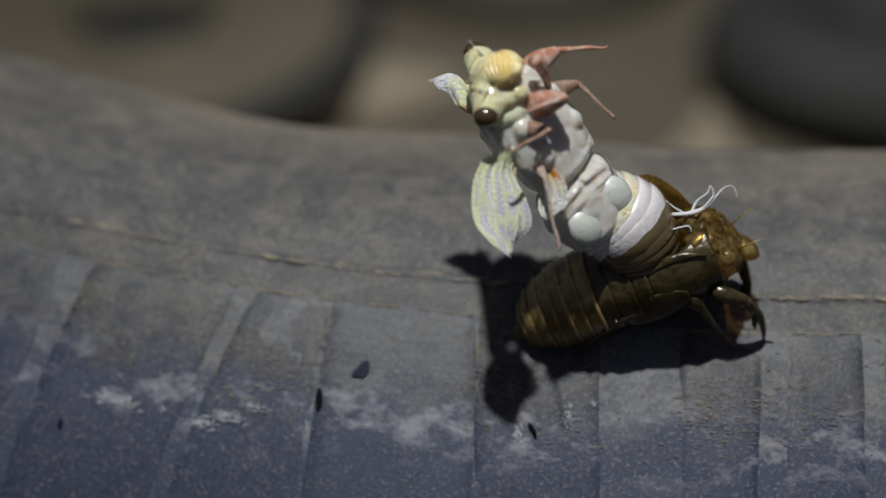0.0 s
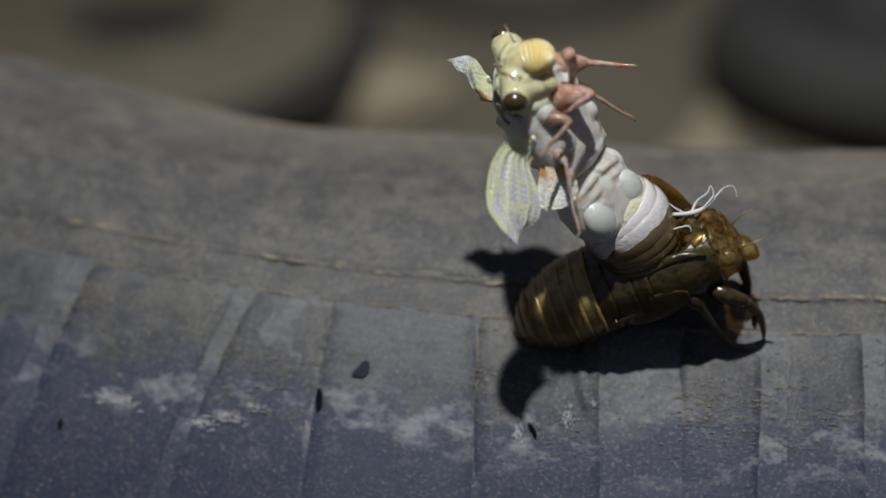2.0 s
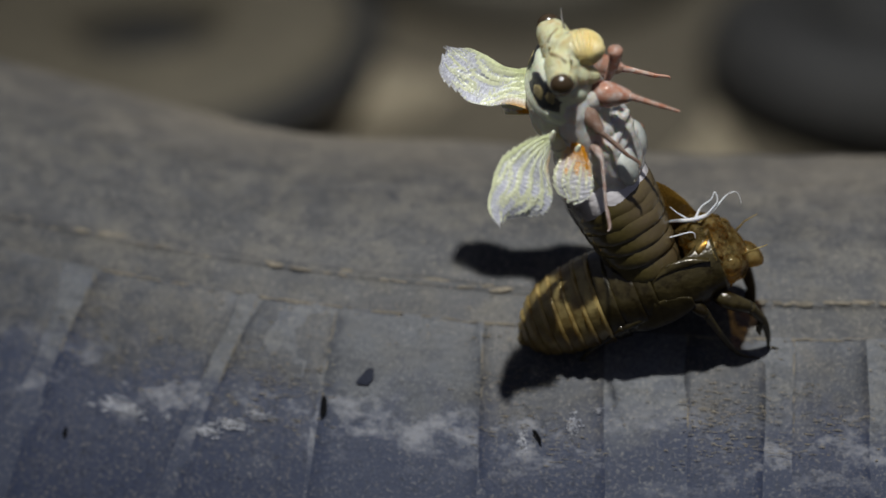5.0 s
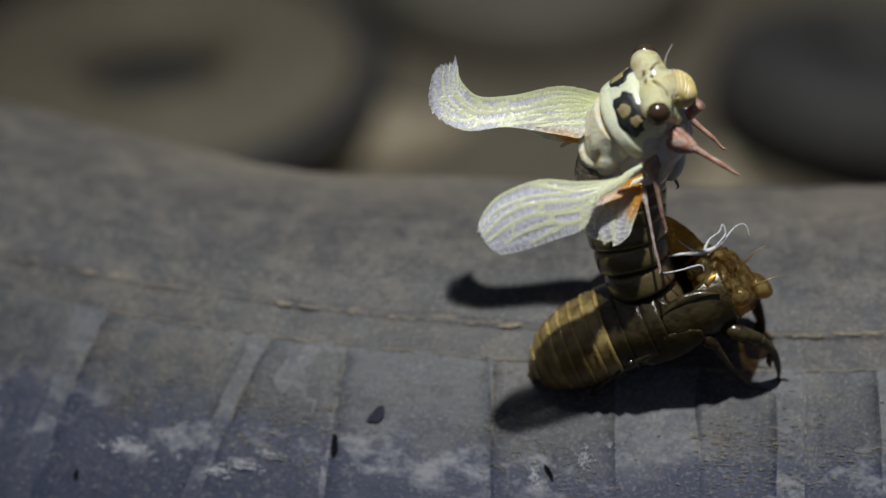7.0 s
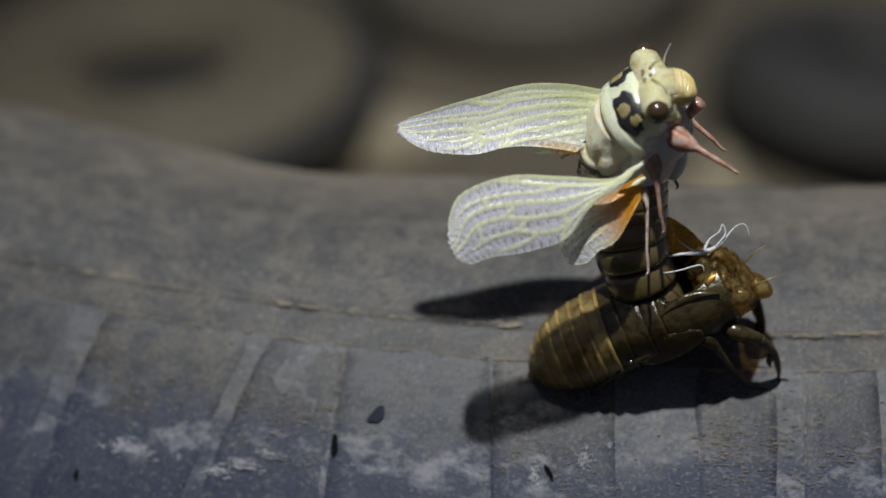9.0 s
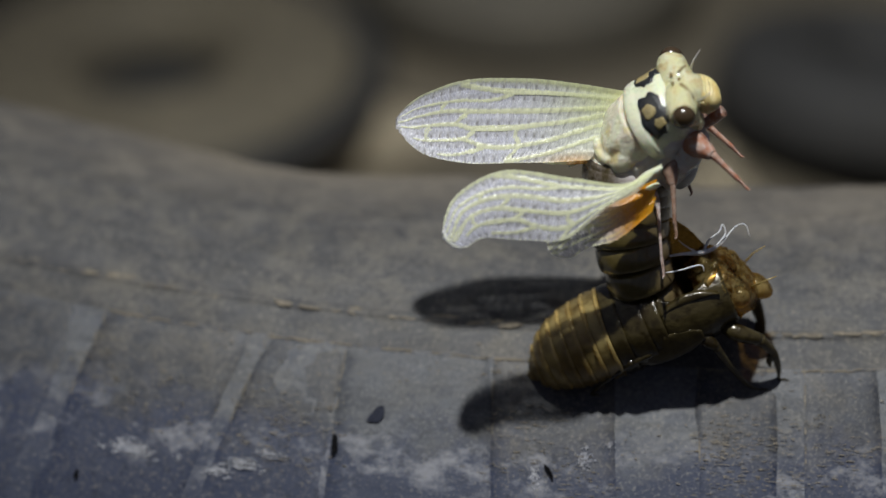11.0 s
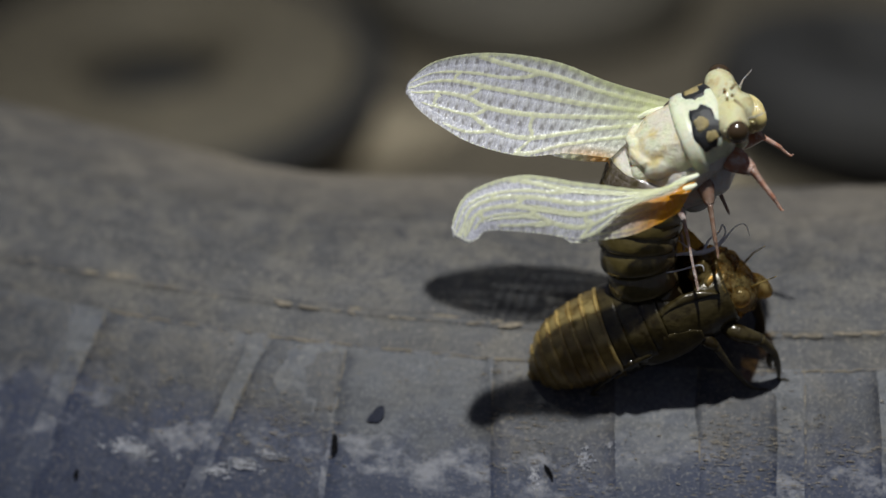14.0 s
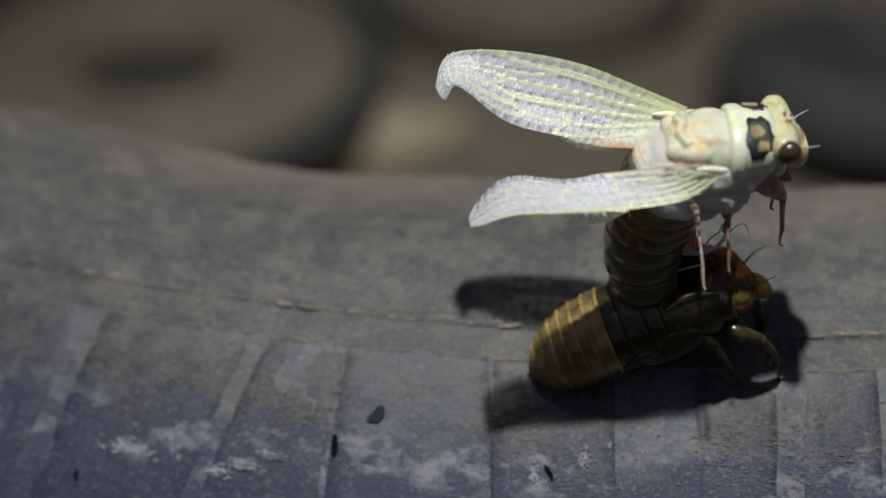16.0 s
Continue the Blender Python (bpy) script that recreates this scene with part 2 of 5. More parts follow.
EYE_BROWN = skin("glossy_eye", (0.05, 0.03, 0.015), (0.07, 0.045, 0.02), 0.2, 1, 0.0, 0, 1.0)
VEIN = skin("pale_green_vein", (0.86, 0.90, 0.62), (0.93, 0.93, 0.76), 0.3, 1.0, 0.04)


def film(name, tint, root):
    """Moist, milky wing film with soft yellow-green veins: lets some light and some of the view through."""
    m = Mat(name, 0.35)
    fine, mid = m.noise(1.5, 3, 0.6, (1.9, 0.5, 1)), m.noise(0.5, 3)
    marks = {}
    for key in ("vein", "root_stain", "amber"):
        a = m.node("ShaderNodeAttribute")
        a.attribute_name = key
        marks[key] = a.outputs["Fac"]
    rib = m.ramp(marks["vein"], [(0.15, (0, 0, 0)), (0.6, (1, 1, 1))])
    c = m.mix(m.ramp(mid, [(0.35, (0, 0, 0)), (0.62, (1, 1, 1))]), tuple(x * y for x, y in zip(tint, (0.86, 0.86, 0.92))), tint)
    c = m.mix(rib, c, (0.94, 0.955, 0.71))
    c = m.mix(marks["root_stain"], c, root)
    c = m.mix(marks["amber"], c, (0.80, 0.42, 0.06))
    m.colour(c)
    m.bump(mid, 0.3, 0.5)
    m.bump(fine, 0.22, 0.8)
    m.rough(fine, 0.14, 0.36)
    m.b.inputs["Specular IOR Level"].default_value = 0.8
    tr = m.node("ShaderNodeBsdfTranslucent")
    m.link(c, tr.inputs[0])
    a = m.node("ShaderNodeMixShader")
    a.inputs[0].default_value = 0.36
    m.link(m.b.outputs[0], a.inputs[1])
    m.link(tr.outputs[0], a.inputs[2])
    clear, b = m.node("ShaderNodeBsdfTransparent"), m.node("ShaderNodeMixShader")
    body = m.mix(0.5, m.ramp(mid, [(0.3, (0.25,) * 3), (0.65, (0.88,) * 3)]), m.ramp(fine, [(0.38, (0.12,) * 3), (0.6, (0.95,) * 3)]))
    m.link(m.mix(marks["root_stain"], m.mix(rib, body, (0.97, 0.97, 0.97)), (0.9, 0.9, 0.9)), b.inputs[0])
    m.link(clear.outputs[0], b.inputs[1])
    m.link(a.outputs[0], b.inputs[2])
    m.link(b.outputs[0], m.t.nodes["Material Output"].inputs[0])
    return m.m


FILM = film("milky_wing_film", (0.94, 0.945, 0.985), (0.90, 0.94, 0.60))
FILM_HIND = film("orange_based_wing_film", (0.97, 0.96, 0.96), (0.82, 0.38, 0.015))


def amber(name="amber_shell", k=1.0, clear=0.0):
    """Thin brown shell that glows a little where light comes through."""
    m = Mat(name, 0.24)
    n1, n2 = m.noise(0.22, 4), m.noise(3, 4)
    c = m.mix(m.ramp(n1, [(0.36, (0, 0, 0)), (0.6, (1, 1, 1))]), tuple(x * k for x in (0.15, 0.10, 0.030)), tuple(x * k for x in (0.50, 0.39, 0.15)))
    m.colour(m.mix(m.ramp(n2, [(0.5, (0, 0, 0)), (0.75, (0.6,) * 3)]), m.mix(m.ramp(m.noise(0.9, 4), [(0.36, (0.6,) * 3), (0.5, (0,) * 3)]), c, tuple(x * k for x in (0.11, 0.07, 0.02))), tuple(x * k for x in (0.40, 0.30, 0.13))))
    m.bump(n1, 0.5, 0.5)
    m.bump(m.noise(1.2, 4), 0.18, 0.6)
    m.bump(n2, 0.05, 0.6)
    m.b.inputs["Metallic"].default_value = 0.2
    m.b.inputs["Coat Weight"].default_value = 0.7
    m.b.inputs["Coat Roughness"].default_value = 0.12
    m.b.inputs["Specular IOR Level"].default_value = 0.8
    tr = m.node("ShaderNodeBsdfTranslucent")
    tr.inputs[0].default_value = (0.60 * k, 0.45 * k, 0.17 * k, 1)
    a = m.node("ShaderNodeMixShader")
    a.inputs[0].default_value = 0.4
    m.link(m.b.outputs[0], a.inputs[1])
    m.link(tr.outputs[0], a.inputs[2])
    if clear:
        # thin, see-through skin with a wet gloss of its own
        through_skin, b = m.node("ShaderNodeBsdfTransparent"), m.node("ShaderNodeMixShader")
        through_skin.inputs[0].default_value = (0.6, 0.44, 0.2, 1)
        m.link(m.ramp(m.noise(0.5, 4), [(0.35, (clear * 1.3,) * 3), (0.65, (clear * 0.45,) * 3)]), b.inputs[0])
        m.link(a.outputs[0], b.inputs[1])
        m.link(through_skin.outputs[0], b.inputs[2])
        a = b
    m.link(a.outputs[0], m.t.nodes["Material Output"].inputs[0])
    return m.m


AMBER = amber("amber_shell", 1.2)
# same amber darkened: the shade over the shell's front put into its colour
SHADED_BROWN = amber("shaded_brown_shell", 0.22)
CLEAR = amber("clear_amber_shell", 1.3, 0.72)
# brighter amber for the highlights painted along the ring edges
RING_HIGHLIGHT = amber("pale_shell_highlight", 1.5)
THREAD = skin("white_thread", (0.75, 0.75, 0.78), (0.7, 0.7, 0.7), 0.3)


def earth(name="dry_earth", k=1.0):
    m = Mat(name, 0.9)
    a, b = m.noise(0.01, 5), m.noise(0.15, 6)
    c = m.mix(m.ramp(a, [(0.35, (0, 0, 0)), (0.65, (1, 1, 1))]), tuple(x * k for x in (0.13, 0.113, 0.08)), tuple(x * k for x in (0.20, 0.168, 0.115)))
    m.colour(m.mix(m.ramp(b, [(0.4, (0, 0, 0)), (0.7, (0.6,) * 3)]), c, tuple(x * k for x in (0.095, 0.083, 0.063))))
    m.bump(b, 4)
    return m.m


EARTH = earth()

# ---- ground ----
GROUND_Z = -168.0
bm = bmesh.new()
n = 90
grid = []
for i in range(n + 1):
    row = []
    for j in range(n + 1):
        u, v = (i / n * 2 - 1), (j / n * 2 - 1)
        x, y = 250 + 40000 * u * abs(u) ** 3, 250 + 40000 * v * abs(v) ** 3
        row.append(bm.verts.new((x, y, GROUND_Z + 5 * noise.noise((x / 60, y / 60, 3)) - 5)))
    grid.append(row)
for i in range(n):
    for j in range(n):
        bm.faces.new((grid[i][j], grid[i + 1][j], grid[i + 1][j + 1], grid[i][j + 1]))
tagged(part("ground", bm, EARTH), "dry brown earth round the old tyres", "ground", kind="structure")

# ---- the tyre ----
RQ, AX, AY, ZQ = 300.0, 47.5, 292.4, -13.2
SHOULDER = radians(53)


def sidewall_radius(a):
    """The sagging wall: a shallow dent on each side of the standing part."""
    return 39.6 - 3.4 * math.exp(-((abs(a) - 0.27) / 0.075) ** 2)


def tread(a, s, h=0.0):
    """A place on the tyre: a turns round its axis, s runs inward over the wall (below 0: out over the shoulder), h stands off."""
    if s >= 0:
        r1 = sidewall_radius(a)
        ph = SHOULDER + s / r1
        rho, z = RQ + r1 * (math.cos(ph) - math.cos(SHOULDER)), ZQ + r1 * (math.sin(ph) - math.sin(SHOULDER))
    else:
        rho, z, t, ds = RQ, ZQ, 0.0, 0.5
        while t < -s:
            d = min(ds, -s - t)
            ph = shoulder_angle(t + d / 2)
            rho, z, t = rho + d * math.sin(ph), z - d * math.cos(ph), t + d
        ph = shoulder_angle(-s)
    rho, z = rho + h * math.cos(ph), z + h * math.sin(ph)
    return Vector((AX + rho * math.sin(a), AY - rho * math.cos(a), z))


def shoulder_angle(t):
    return radians(53 - 0.5 * t) if t < 34 else max(radians(3), radians(36) - (t - 34) / 14)


def strip(a0, a1, na, stations, lift=None, bm=None):
    """Skin of the tyre between two angles, over stations along its section."""
    bm = bm or bmesh.new()
    rows = []
    for i in range(na + 1):
        a = a0 + (a1 - a0) * i / na
        rows.append([bm.verts.new(tread(a, s, lift(a, s) if lift else 0)) for s in stations])
    for p, q in zip(rows, rows[1:]):
        for k in range(len(stations) - 1):
            bm.faces.new((p[k], q[k], q[k + 1], p[k + 1]))
    return bm


tyre = tagged(new("tyre"), "dusty grey rubber tyre with worn tread lying on earth", "tyre")


def waver(a, s):
    return 0.35 * noise.noise((a * 40, s / 9, 1)) + 0.12 * noise.noise((a * 160, s / 2.5, 7))


WALL_S = [0.0, 1.5, 3.0, 3.9, 4.3, 4.7, 5.1, 5.6, 6.5] + [8 + 2.6 * k for k in range(50)]
carcass = strip(-math.pi, math.pi, 480, [-150 + 6 * k for k in range(21)] + [-24 + 2 * k for k in range(12)] + WALL_S,
                lambda a, s: waver(a, s) + (0.35 * math.exp(-((s - 4.7) / 0.35) ** 2) if s > 0 else -0.05 if s > -140 else 0))
for f in carcass.faces:
    c = f.calc_center_median()
    if c.z < ZQ - 0.4 and math.hypot(c.x - AX, c.y - AY) > RQ:
        f.material_index = 1
part("carcass", carcass, [RUBBER, GROOVE], tyre)


def lug_mesh(width, lean, lean2, proud):
    """A worn tread block over the shoulder, built at angle 0."""
    bm = bmesh.new()
    ss = [-0.15, -0.5, -2, -4, -6, -8, -10, -12, -14, -16, -18, -20, -24, -30, -36]
    na = 10
    top, foot = [], []
    for s in ss:
        shift, shift2 = lean * min(1.2, -s / 22), lean2 * min(1.2, -s / 22)
        r1, r2 = [], []
        for i in range(na + 1):
            a = (i / na - 0.5) * width + shift + (shift2 - shift) * i / na
            edge = min(i, na - i) == 0 or s == ss[0]
            r1.append(bm.verts.new(tread(a, s, proud * min(1, 0.3 - s / 10) - (0.12 if edge else 0) + 0.16 * noise.noise((a * 300 + lean * 900, s / 3, width * 900)))))
        top.append(r1)
        foot.append((bm.verts.new(tread(-0.5 * width + shift - 0.0022, s, -0.35)), bm.verts.new(tread(0.5 * width + shift2 + 0.0022, s, -0.35))))
    for k in range(len(ss) - 1):
        for i in range(na):
            bm.faces.new((top[k][i], top[k][i + 1], top[k + 1][i + 1], top[k + 1][i]))
        bm.faces.new((foot[k][0], top[k][0], top[k + 1][0], foot[k + 1][0]))
        bm.faces.new((top[k][-1], foot[k][1], foot[k + 1][1], top[k + 1][-1]))
    bm.faces.new([foot[0][0]] + top[0] + [foot[0][1]])
    return bm

# tread blocks: start and end angle, lean of both edges, how proud, dusty or bare
BLOCKS = [(-0.374, -0.323, -0.012, -0.0085, 0.16, LUG), (-0.3105, -0.2445, -0.010, -0.0143, 0.2, LUG), (-0.2352, -0.2020, -0.0155, 0.0, 0.12, LUG), (-0.2005, -0.1392, 0.0017, 0.0059, 0.3, LUG_PALE),
          (-0.1370, -0.0868, 0.0059, 0.0034, 0.22, LUG), (-0.0505, -0.0182, 0.0008, -0.0034, 0.2, LUG), (-0.0060, 0.0240, -0.0028, -0.003, 0.2, LUG)]
a = 0.034
while a < 2 * math.pi - 0.43:
    w = (0.052, 0.033, 0.061)[len(BLOCKS) % 3]
    BLOCKS.append((a, a + w, 0.0, 0.0, 0.2, LUG))
    a += w + 0.009
for a0, a1, lean, lean2, proud, mat in BLOCKS:
    block = part("tread_block", lug_mesh(a1 - a0, lean, lean2, proud), mat, tyre)
    block.matrix_local = Matrix.Translation((AX * MM, AY * MM, 0)) @ Matrix.Rotation((a0 + a1) / 2, 4, "Z") @ Matrix.Translation((-AX * MM, -AY * MM, 0))


# ---- dust, scratches and scars on the tyre ----
def smear(name, pieces, mat, label, scatter=0):
    """Thin raised flecks on the rubber, as one part: (angle, section place, length, width, slant)."""
    bm = bmesh.new()
    rr = random.Random(11)
    if scatter:
        pieces = [(a0 + rr.gauss(0, 0.55) * la / RQ, s0 + rr.gauss(0, 0.55) * ws, rr.uniform(0.06, 0.34) * la, rr.uniform(0.05, 0.18) * ws, slant + rr.uniform(-0.5, 0.5), lift - rr.uniform(0.2, 0.32)) for a0, s0, la, ws, slant, lift in pieces for _ in range(scatter)]
    for a0, s0, la, ws, slant, lift in pieces:
        loop_c = bm.verts.new(tread(a0, s0, lift + 0.03))
        rim = []
        m = 12
        for k in range(m):
            an = 2 * math.pi * k / m
            wob = 0.75 + 0.5 * noise.noise((a0 * 900 + math.cos(an), s0 * 3 + math.sin(an), 2))
            da, dsv = math.cos(an) * la * wob, math.sin(an) * ws * wob
            rim.append(bm.verts.new(tread(a0 + (da + slant * dsv) / RQ, s0 + dsv, lift)))
        for k in range(m):
            bm.faces.new((loop_c, rim[k], rim[(k + 1) % m]))
    ob = part(name, bm, mat, tyre, label)
    return ob


rnd = random.Random(4)
dashes = []
a = -0.36
while a < 0.06:
    ln = rnd.uniform(0.4, 2.2)
    if rnd.random() < 0.9:
        dashes.append((a, 4.7 + 0.3 * rnd.uniform(-1, 1), ln, rnd.uniform(0.25, 0.6), rnd.uniform(-2, 2), 0.3))
    a += (ln * 1.5 + rnd.uniform(0.1, 0.9)) / RQ
tagged(smear("dust_line", dashes, DUST, "broken tan line of caked dust"), kind="stuff")
edges = []
for a0, a1, lean, lean2, proud, mat in BLOCKS[1:7]:
    for k in range(14):
        edges.append((rnd.uniform(a0, a1), -0.2 + rnd.uniform(-0.2, 0.2), rnd.uniform(0.4, 1.7), rnd.uniform(0.08, 0.18), 0, 0.1))
    for k in range(9):
        s = -rnd.uniform(0.3, 12)
        edges.append((a0 + lean * min(1, -s / 22) - 0.0004, s, 0.12, rnd.uniform(0.4, 1.2), 0, 0.12))
tagged(smear("dust_edges", edges, DUST, "tan dust on the edges of tread blocks"), kind="stuff")
grit = []
# fine scratches on the worn blocks, in clusters
for k in range(70):
    a0, s0 = rnd.choice((-0.30, -0.27, -0.225, -0.21, -0.125, -0.105, -0.045, -0.03, -0.022, 0.0, 0.012)) + rnd.uniform(-0.01, 0.01), -rnd.triangular(5, 17, 12)
    for _ in range(9):
        grit.append((a0 + rnd.gauss(0, 0.006), s0 + rnd.gauss(0, 0.9), rnd.uniform(0.15, 0.8), rnd.uniform(0.03, 0.08), rnd.uniform(-0.5, 0.5), 0.36))
for k in range(700):
    s = rnd.uniform(-16, 2) if rnd.random() < 0.7 else rnd.uniform(2, 22)
    grit.append((rnd.uniform(-0.37, 0.045), s, rnd.uniform(0.06, 0.42), rnd.uniform(0.04, 0.13), rnd.uniform(-1, 1), 0.2 if s < -0.3 else 0.02))
tagged(smear("grit", grit, DUST, "fine tan grit"), kind="stuff")
SCUFF = rubber("pale_scuff", (0.30, 0.305, 0.33), (0.42, 0.42, 0.44), 0.6, 0.4)
tagged(smear("scuffing", [(-0.0966, -12.6, 0.7, 1.3, -0.3, 0.62), (-0.1163, -15.1, 0.5, 1.5, -0.6, 0.62), (-0.2620, -17.8, 0.4, 0.5, 0, 0.62), (-0.0864, -10.6, 0.4, 0.4, 0, 0.62), (-0.2855, -17.4, 2.4, 1, 0.3, 0.62), (-0.2789, -17.8, 1.8, 0.7, -0.3, 0.62), (-0.2351, -17.3, 2.4, 0.7, 0.8, 0.62), (-0.2253, -15.7, 1.6, 0.5, 0.8, 0.62), (-0.2451, -18.7, 1.4, 0.6, 0, 0.62)], SCUFF, "pale scuffed spots on the rubber", 80), kind="stuff")
HOLE = rubber("black_slit", (0.006, 0.006, 0.007), (0.01, 0.01, 0.01), 0.3, 0.7, spec=0.05)
tagged(smear("cuts", [(-0.1983, -13.2, 0.55, 2.2, -0.1, 0.62), (-0.3040, -22.1, 0.4, 0.8, 0, 0.62), (-0.1104, -14.5, 0.4, 1.1, -0.6, 0.62)], HOLE, "dark nicks in the rubber"), kind="stuff")
STAIN = rubber("bluish_stain", (0.018, 0.021, 0.034), (0.03, 0.03, 0.04), 0.1, 0.5, spec=0.15)
smear("stain", [(-0.1830, -9.2, 1.3, 1.7, 0.2, 0.62)], STAIN, "dark bluish stain on the rubber")

# ---- what lies behind, on the ground ----
def heap(name, x, y, rx, ry, h, seed, mat, label, category, peak=1.0):
    """A clod or stone with an uneven outline, sunk a little into the ground."""
    bm = bmesh.new()
    bmesh.ops.create_icosphere(bm, subdivisions=4, radius=1)
    for v in bm.verts:
        d = 1 + 0.25 * noise.noise(v.co * 1.6 + Vector((seed, 0, 0))) + 0.08 * noise.noise(v.co * 6 + Vector((seed, 3, 0)))
        zz = max(v.co.z, -0.15)
        q = 1 - 0.75 * peak * max(zz, 0)
        v.co = Vector((v.co.x * rx * d * q, v.co.y * ry * d * q, zz * h * d))
    ob = tagged(part(name, bm, mat), label, category)
    return place(ob, x, y, GROUND_Z - 4)


def old_wheel(x, y, z, major, width, height, tilt, mat, label, gap_shaded=False):
    """A small solid tyre lying on the earth, a dark disc painting the shade in its centre hole."""
    wheel = tagged(new("old_tyre"), label, "tyre")
    bm = bmesh.new()
    prof = [(major - width, 0), (major - width * 0.9, height * 0.8), (major - width * 0.55, height), (major - width * 0.2, height * 0.92), (major, height * 0.55), (major, -height * 0.4), (major - width, -height * 0.4)]
    keys = smooth_rings([(p[0], p[1]) for p in prof + prof[:1]], 3)
    n = 72
    loops = [[bm.verts.new((r * math.cos(2 * math.pi * i / n), r * math.sin(2 * math.pi * i / n), h)) for r, h in keys[:-1]] for i in range(n)]
    m = len(loops[0])
    for i in range(n):
        for k in range(m):
            bm.faces.new((loops[i][k], loops[(i + 1) % n][k], loops[(i + 1) % n][(k + 1) % m], loops[i][(k + 1) % m]))
    part("casing", bm, mat, wheel)
    # dark disc closing the centre hole, standing for the shade inside it
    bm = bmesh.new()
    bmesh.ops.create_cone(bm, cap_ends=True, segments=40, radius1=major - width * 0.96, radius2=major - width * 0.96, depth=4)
    part("hub", bm, DARK_RUBBER_AND_SHADE, wheel, "dark hollow hub")
    for r in (major - width * 0.35, major - width * 0.7):
        bm = bmesh.new()
        tube([(r * math.cos(2 * math.pi * i / 60), r * math.sin(2 * math.pi * i / 60), height * 0.97) for i in range(61)], 1.2, 6, bm)
        part("rib", bm, mat, wheel)
    # added dark ring, standing for the shadowed gap round the tyre
    if gap_shaded:
        bm = bmesh.new()
        tube([((major + 5) * math.cos(2 * math.pi * i / 72), (major + 5) * math.sin(2 * math.pi * i / 72), height * 0.3) for i in range(73)], 6, 10, bm)
        part("tread_band", bm, DARK_RUBBER_AND_SHADE, wheel, "dark outer tread band")
    wheel.matrix_world = Matrix.Translation(Vector((x, y, z)) * MM) @ Euler([radians(t) for t in tilt]).to_matrix().to_4x4()
    return wheel


PALE_EARTH = earth("pale_earth", 3.2)
old_wheel(-93, 384, GROUND_Z + 6, 66, 44, 16, (3, -2, 0), FAR_RUBBER, "old rubber tyre lying on brown earth", True)
old_wheel(140, 378, GROUND_Z + 6, 52, 34, 18, (-6, 4, 0), DARK_RUBBER_AND_SHADE, "dark old rubber tyre lying on brown earth")
old_wheel(30, 480, GROUND_Z + 6, 60, 40, 20, (3, 2, 0), MID_RUBBER, "old rubber tyre lying on brown earth")
heap("earth_clod", 83, 324, 13, 9, 23, 2.0, PALE_EARTH, "pale tan pointed clod of earth", "clod", 1.15)
ridge = heap("earth_clod", -28, 361, 40, 9, 16, 5.0, PALE_EARTH, "pale tan low ridge of earth", "clod", 0.7)
ridge.rotation_euler = (0, 0, radians(27))

# ---- the empty shell ----
def melt(ob, size, rounds):
    """Fuse overlapping lumps of one part into one soft skin."""
    r = ob.modifiers.new("fuse", "REMESH")
    r.mode, r.voxel_size, r.use_smooth_shade = "VOXEL", size * MM, True
    s = ob.modifiers.new("soften", "SMOOTH")
    s.iterations, s.factor = rounds, 0.5


def frame_of(origin, forward, right):
    """A pose on the leaning stage: x forward, y left, z out of the back."""
    f = turn_to(forward)
    r = turn_to(right)
    r = (r - f * r.dot(f)).normalized()
    m = Matrix((f, -r, r.cross(f))).transposed().to_4x4()
    m.translation = P(*origin)
    return m


SHELL_POSE = frame_of((27.0, -8.0, 3.1), (0.915, 0.365, 0.18), (0.10, -0.60, 0.80))
shell = tagged(new("cicada_shell"), "empty amber-brown split insect shell clinging to a tyre", "insect shell")
shell.matrix_world = SHELL_POSE

# abdomen of the shell: overlapping rings that taper to the tail
ABD = [(-17.4, 1.6, 1.6, -1.2), (-16.5, 2.8, 2.7, -0.95), (-15.1, 3.8, 3.7, -0.6), (-13.6, 4.5, 4.3, -0.35), (-12.0, 5.0, 4.8, -0.2), (-10.3, 5.35, 5.05, 0.0), (-8.5, 5.6, 5.2, 0.1), (-6.6, 5.75, 5.3, 0.15), (-4.4, 5.9, 5.4, 0.2), (-1.6, 6.0, 5.4, 0.2), (0.4, 5.9, 5.3, 0.2)]
for (x0, w0, h0, z0), (x1, w1, h1, z1) in zip(ABD, ABD[1:]):
    d = x1 - x0
    rings = [(x0 - 0.25, w0 * 0.93, h0 * 0.93, z0), (x0 + 0.1, w0 * 1.0, h0 * 1.0, z0), (x0 + 0.35 * d, w0 * 0.55 + w1 * 0.45 + 0.15, h0 * 0.55 + h1 * 0.45 + 0.15, (z0 + z1) / 2),
             (x0 + 0.8 * d, w1 * 0.98 + 0.12, h1 * 0.98 + 0.12, z1), (x1 - 0.02, w1 + 0.14, h1 + 0.14, z1), (x1 + 0.12, w1 - 0.1, h1 - 0.1, z1)]
    # rings ahead of x = -7 take the copy darkened for shade
    part("abdomen_ring", loft(rings, 30, 2.2, bump=lambda i, th: 0.012 * math.sin(th * 9 + i) + 0.03 * noise.noise((x0, math.cos(th) * 2, math.sin(th) * 2))), AMBER if x0 < -7 else SHADED_BROWN, shell)
    if -16 < x0 < -7:
        # pale strips painting the highlights on the rings' hind edges, over the back and sides
        edge = [(x1 + 0.05, (w1 + 0.12) * math.cos(math.pi * k / 18), z1 + (h1 + 0.12) * math.sin(math.pi * k / 18)) for k in range(-3, 22)]
        part("ring_edge", tube(edge, 0.3, 6), RING_HIGHLIGHT, shell, "pale amber thickened ring edge")
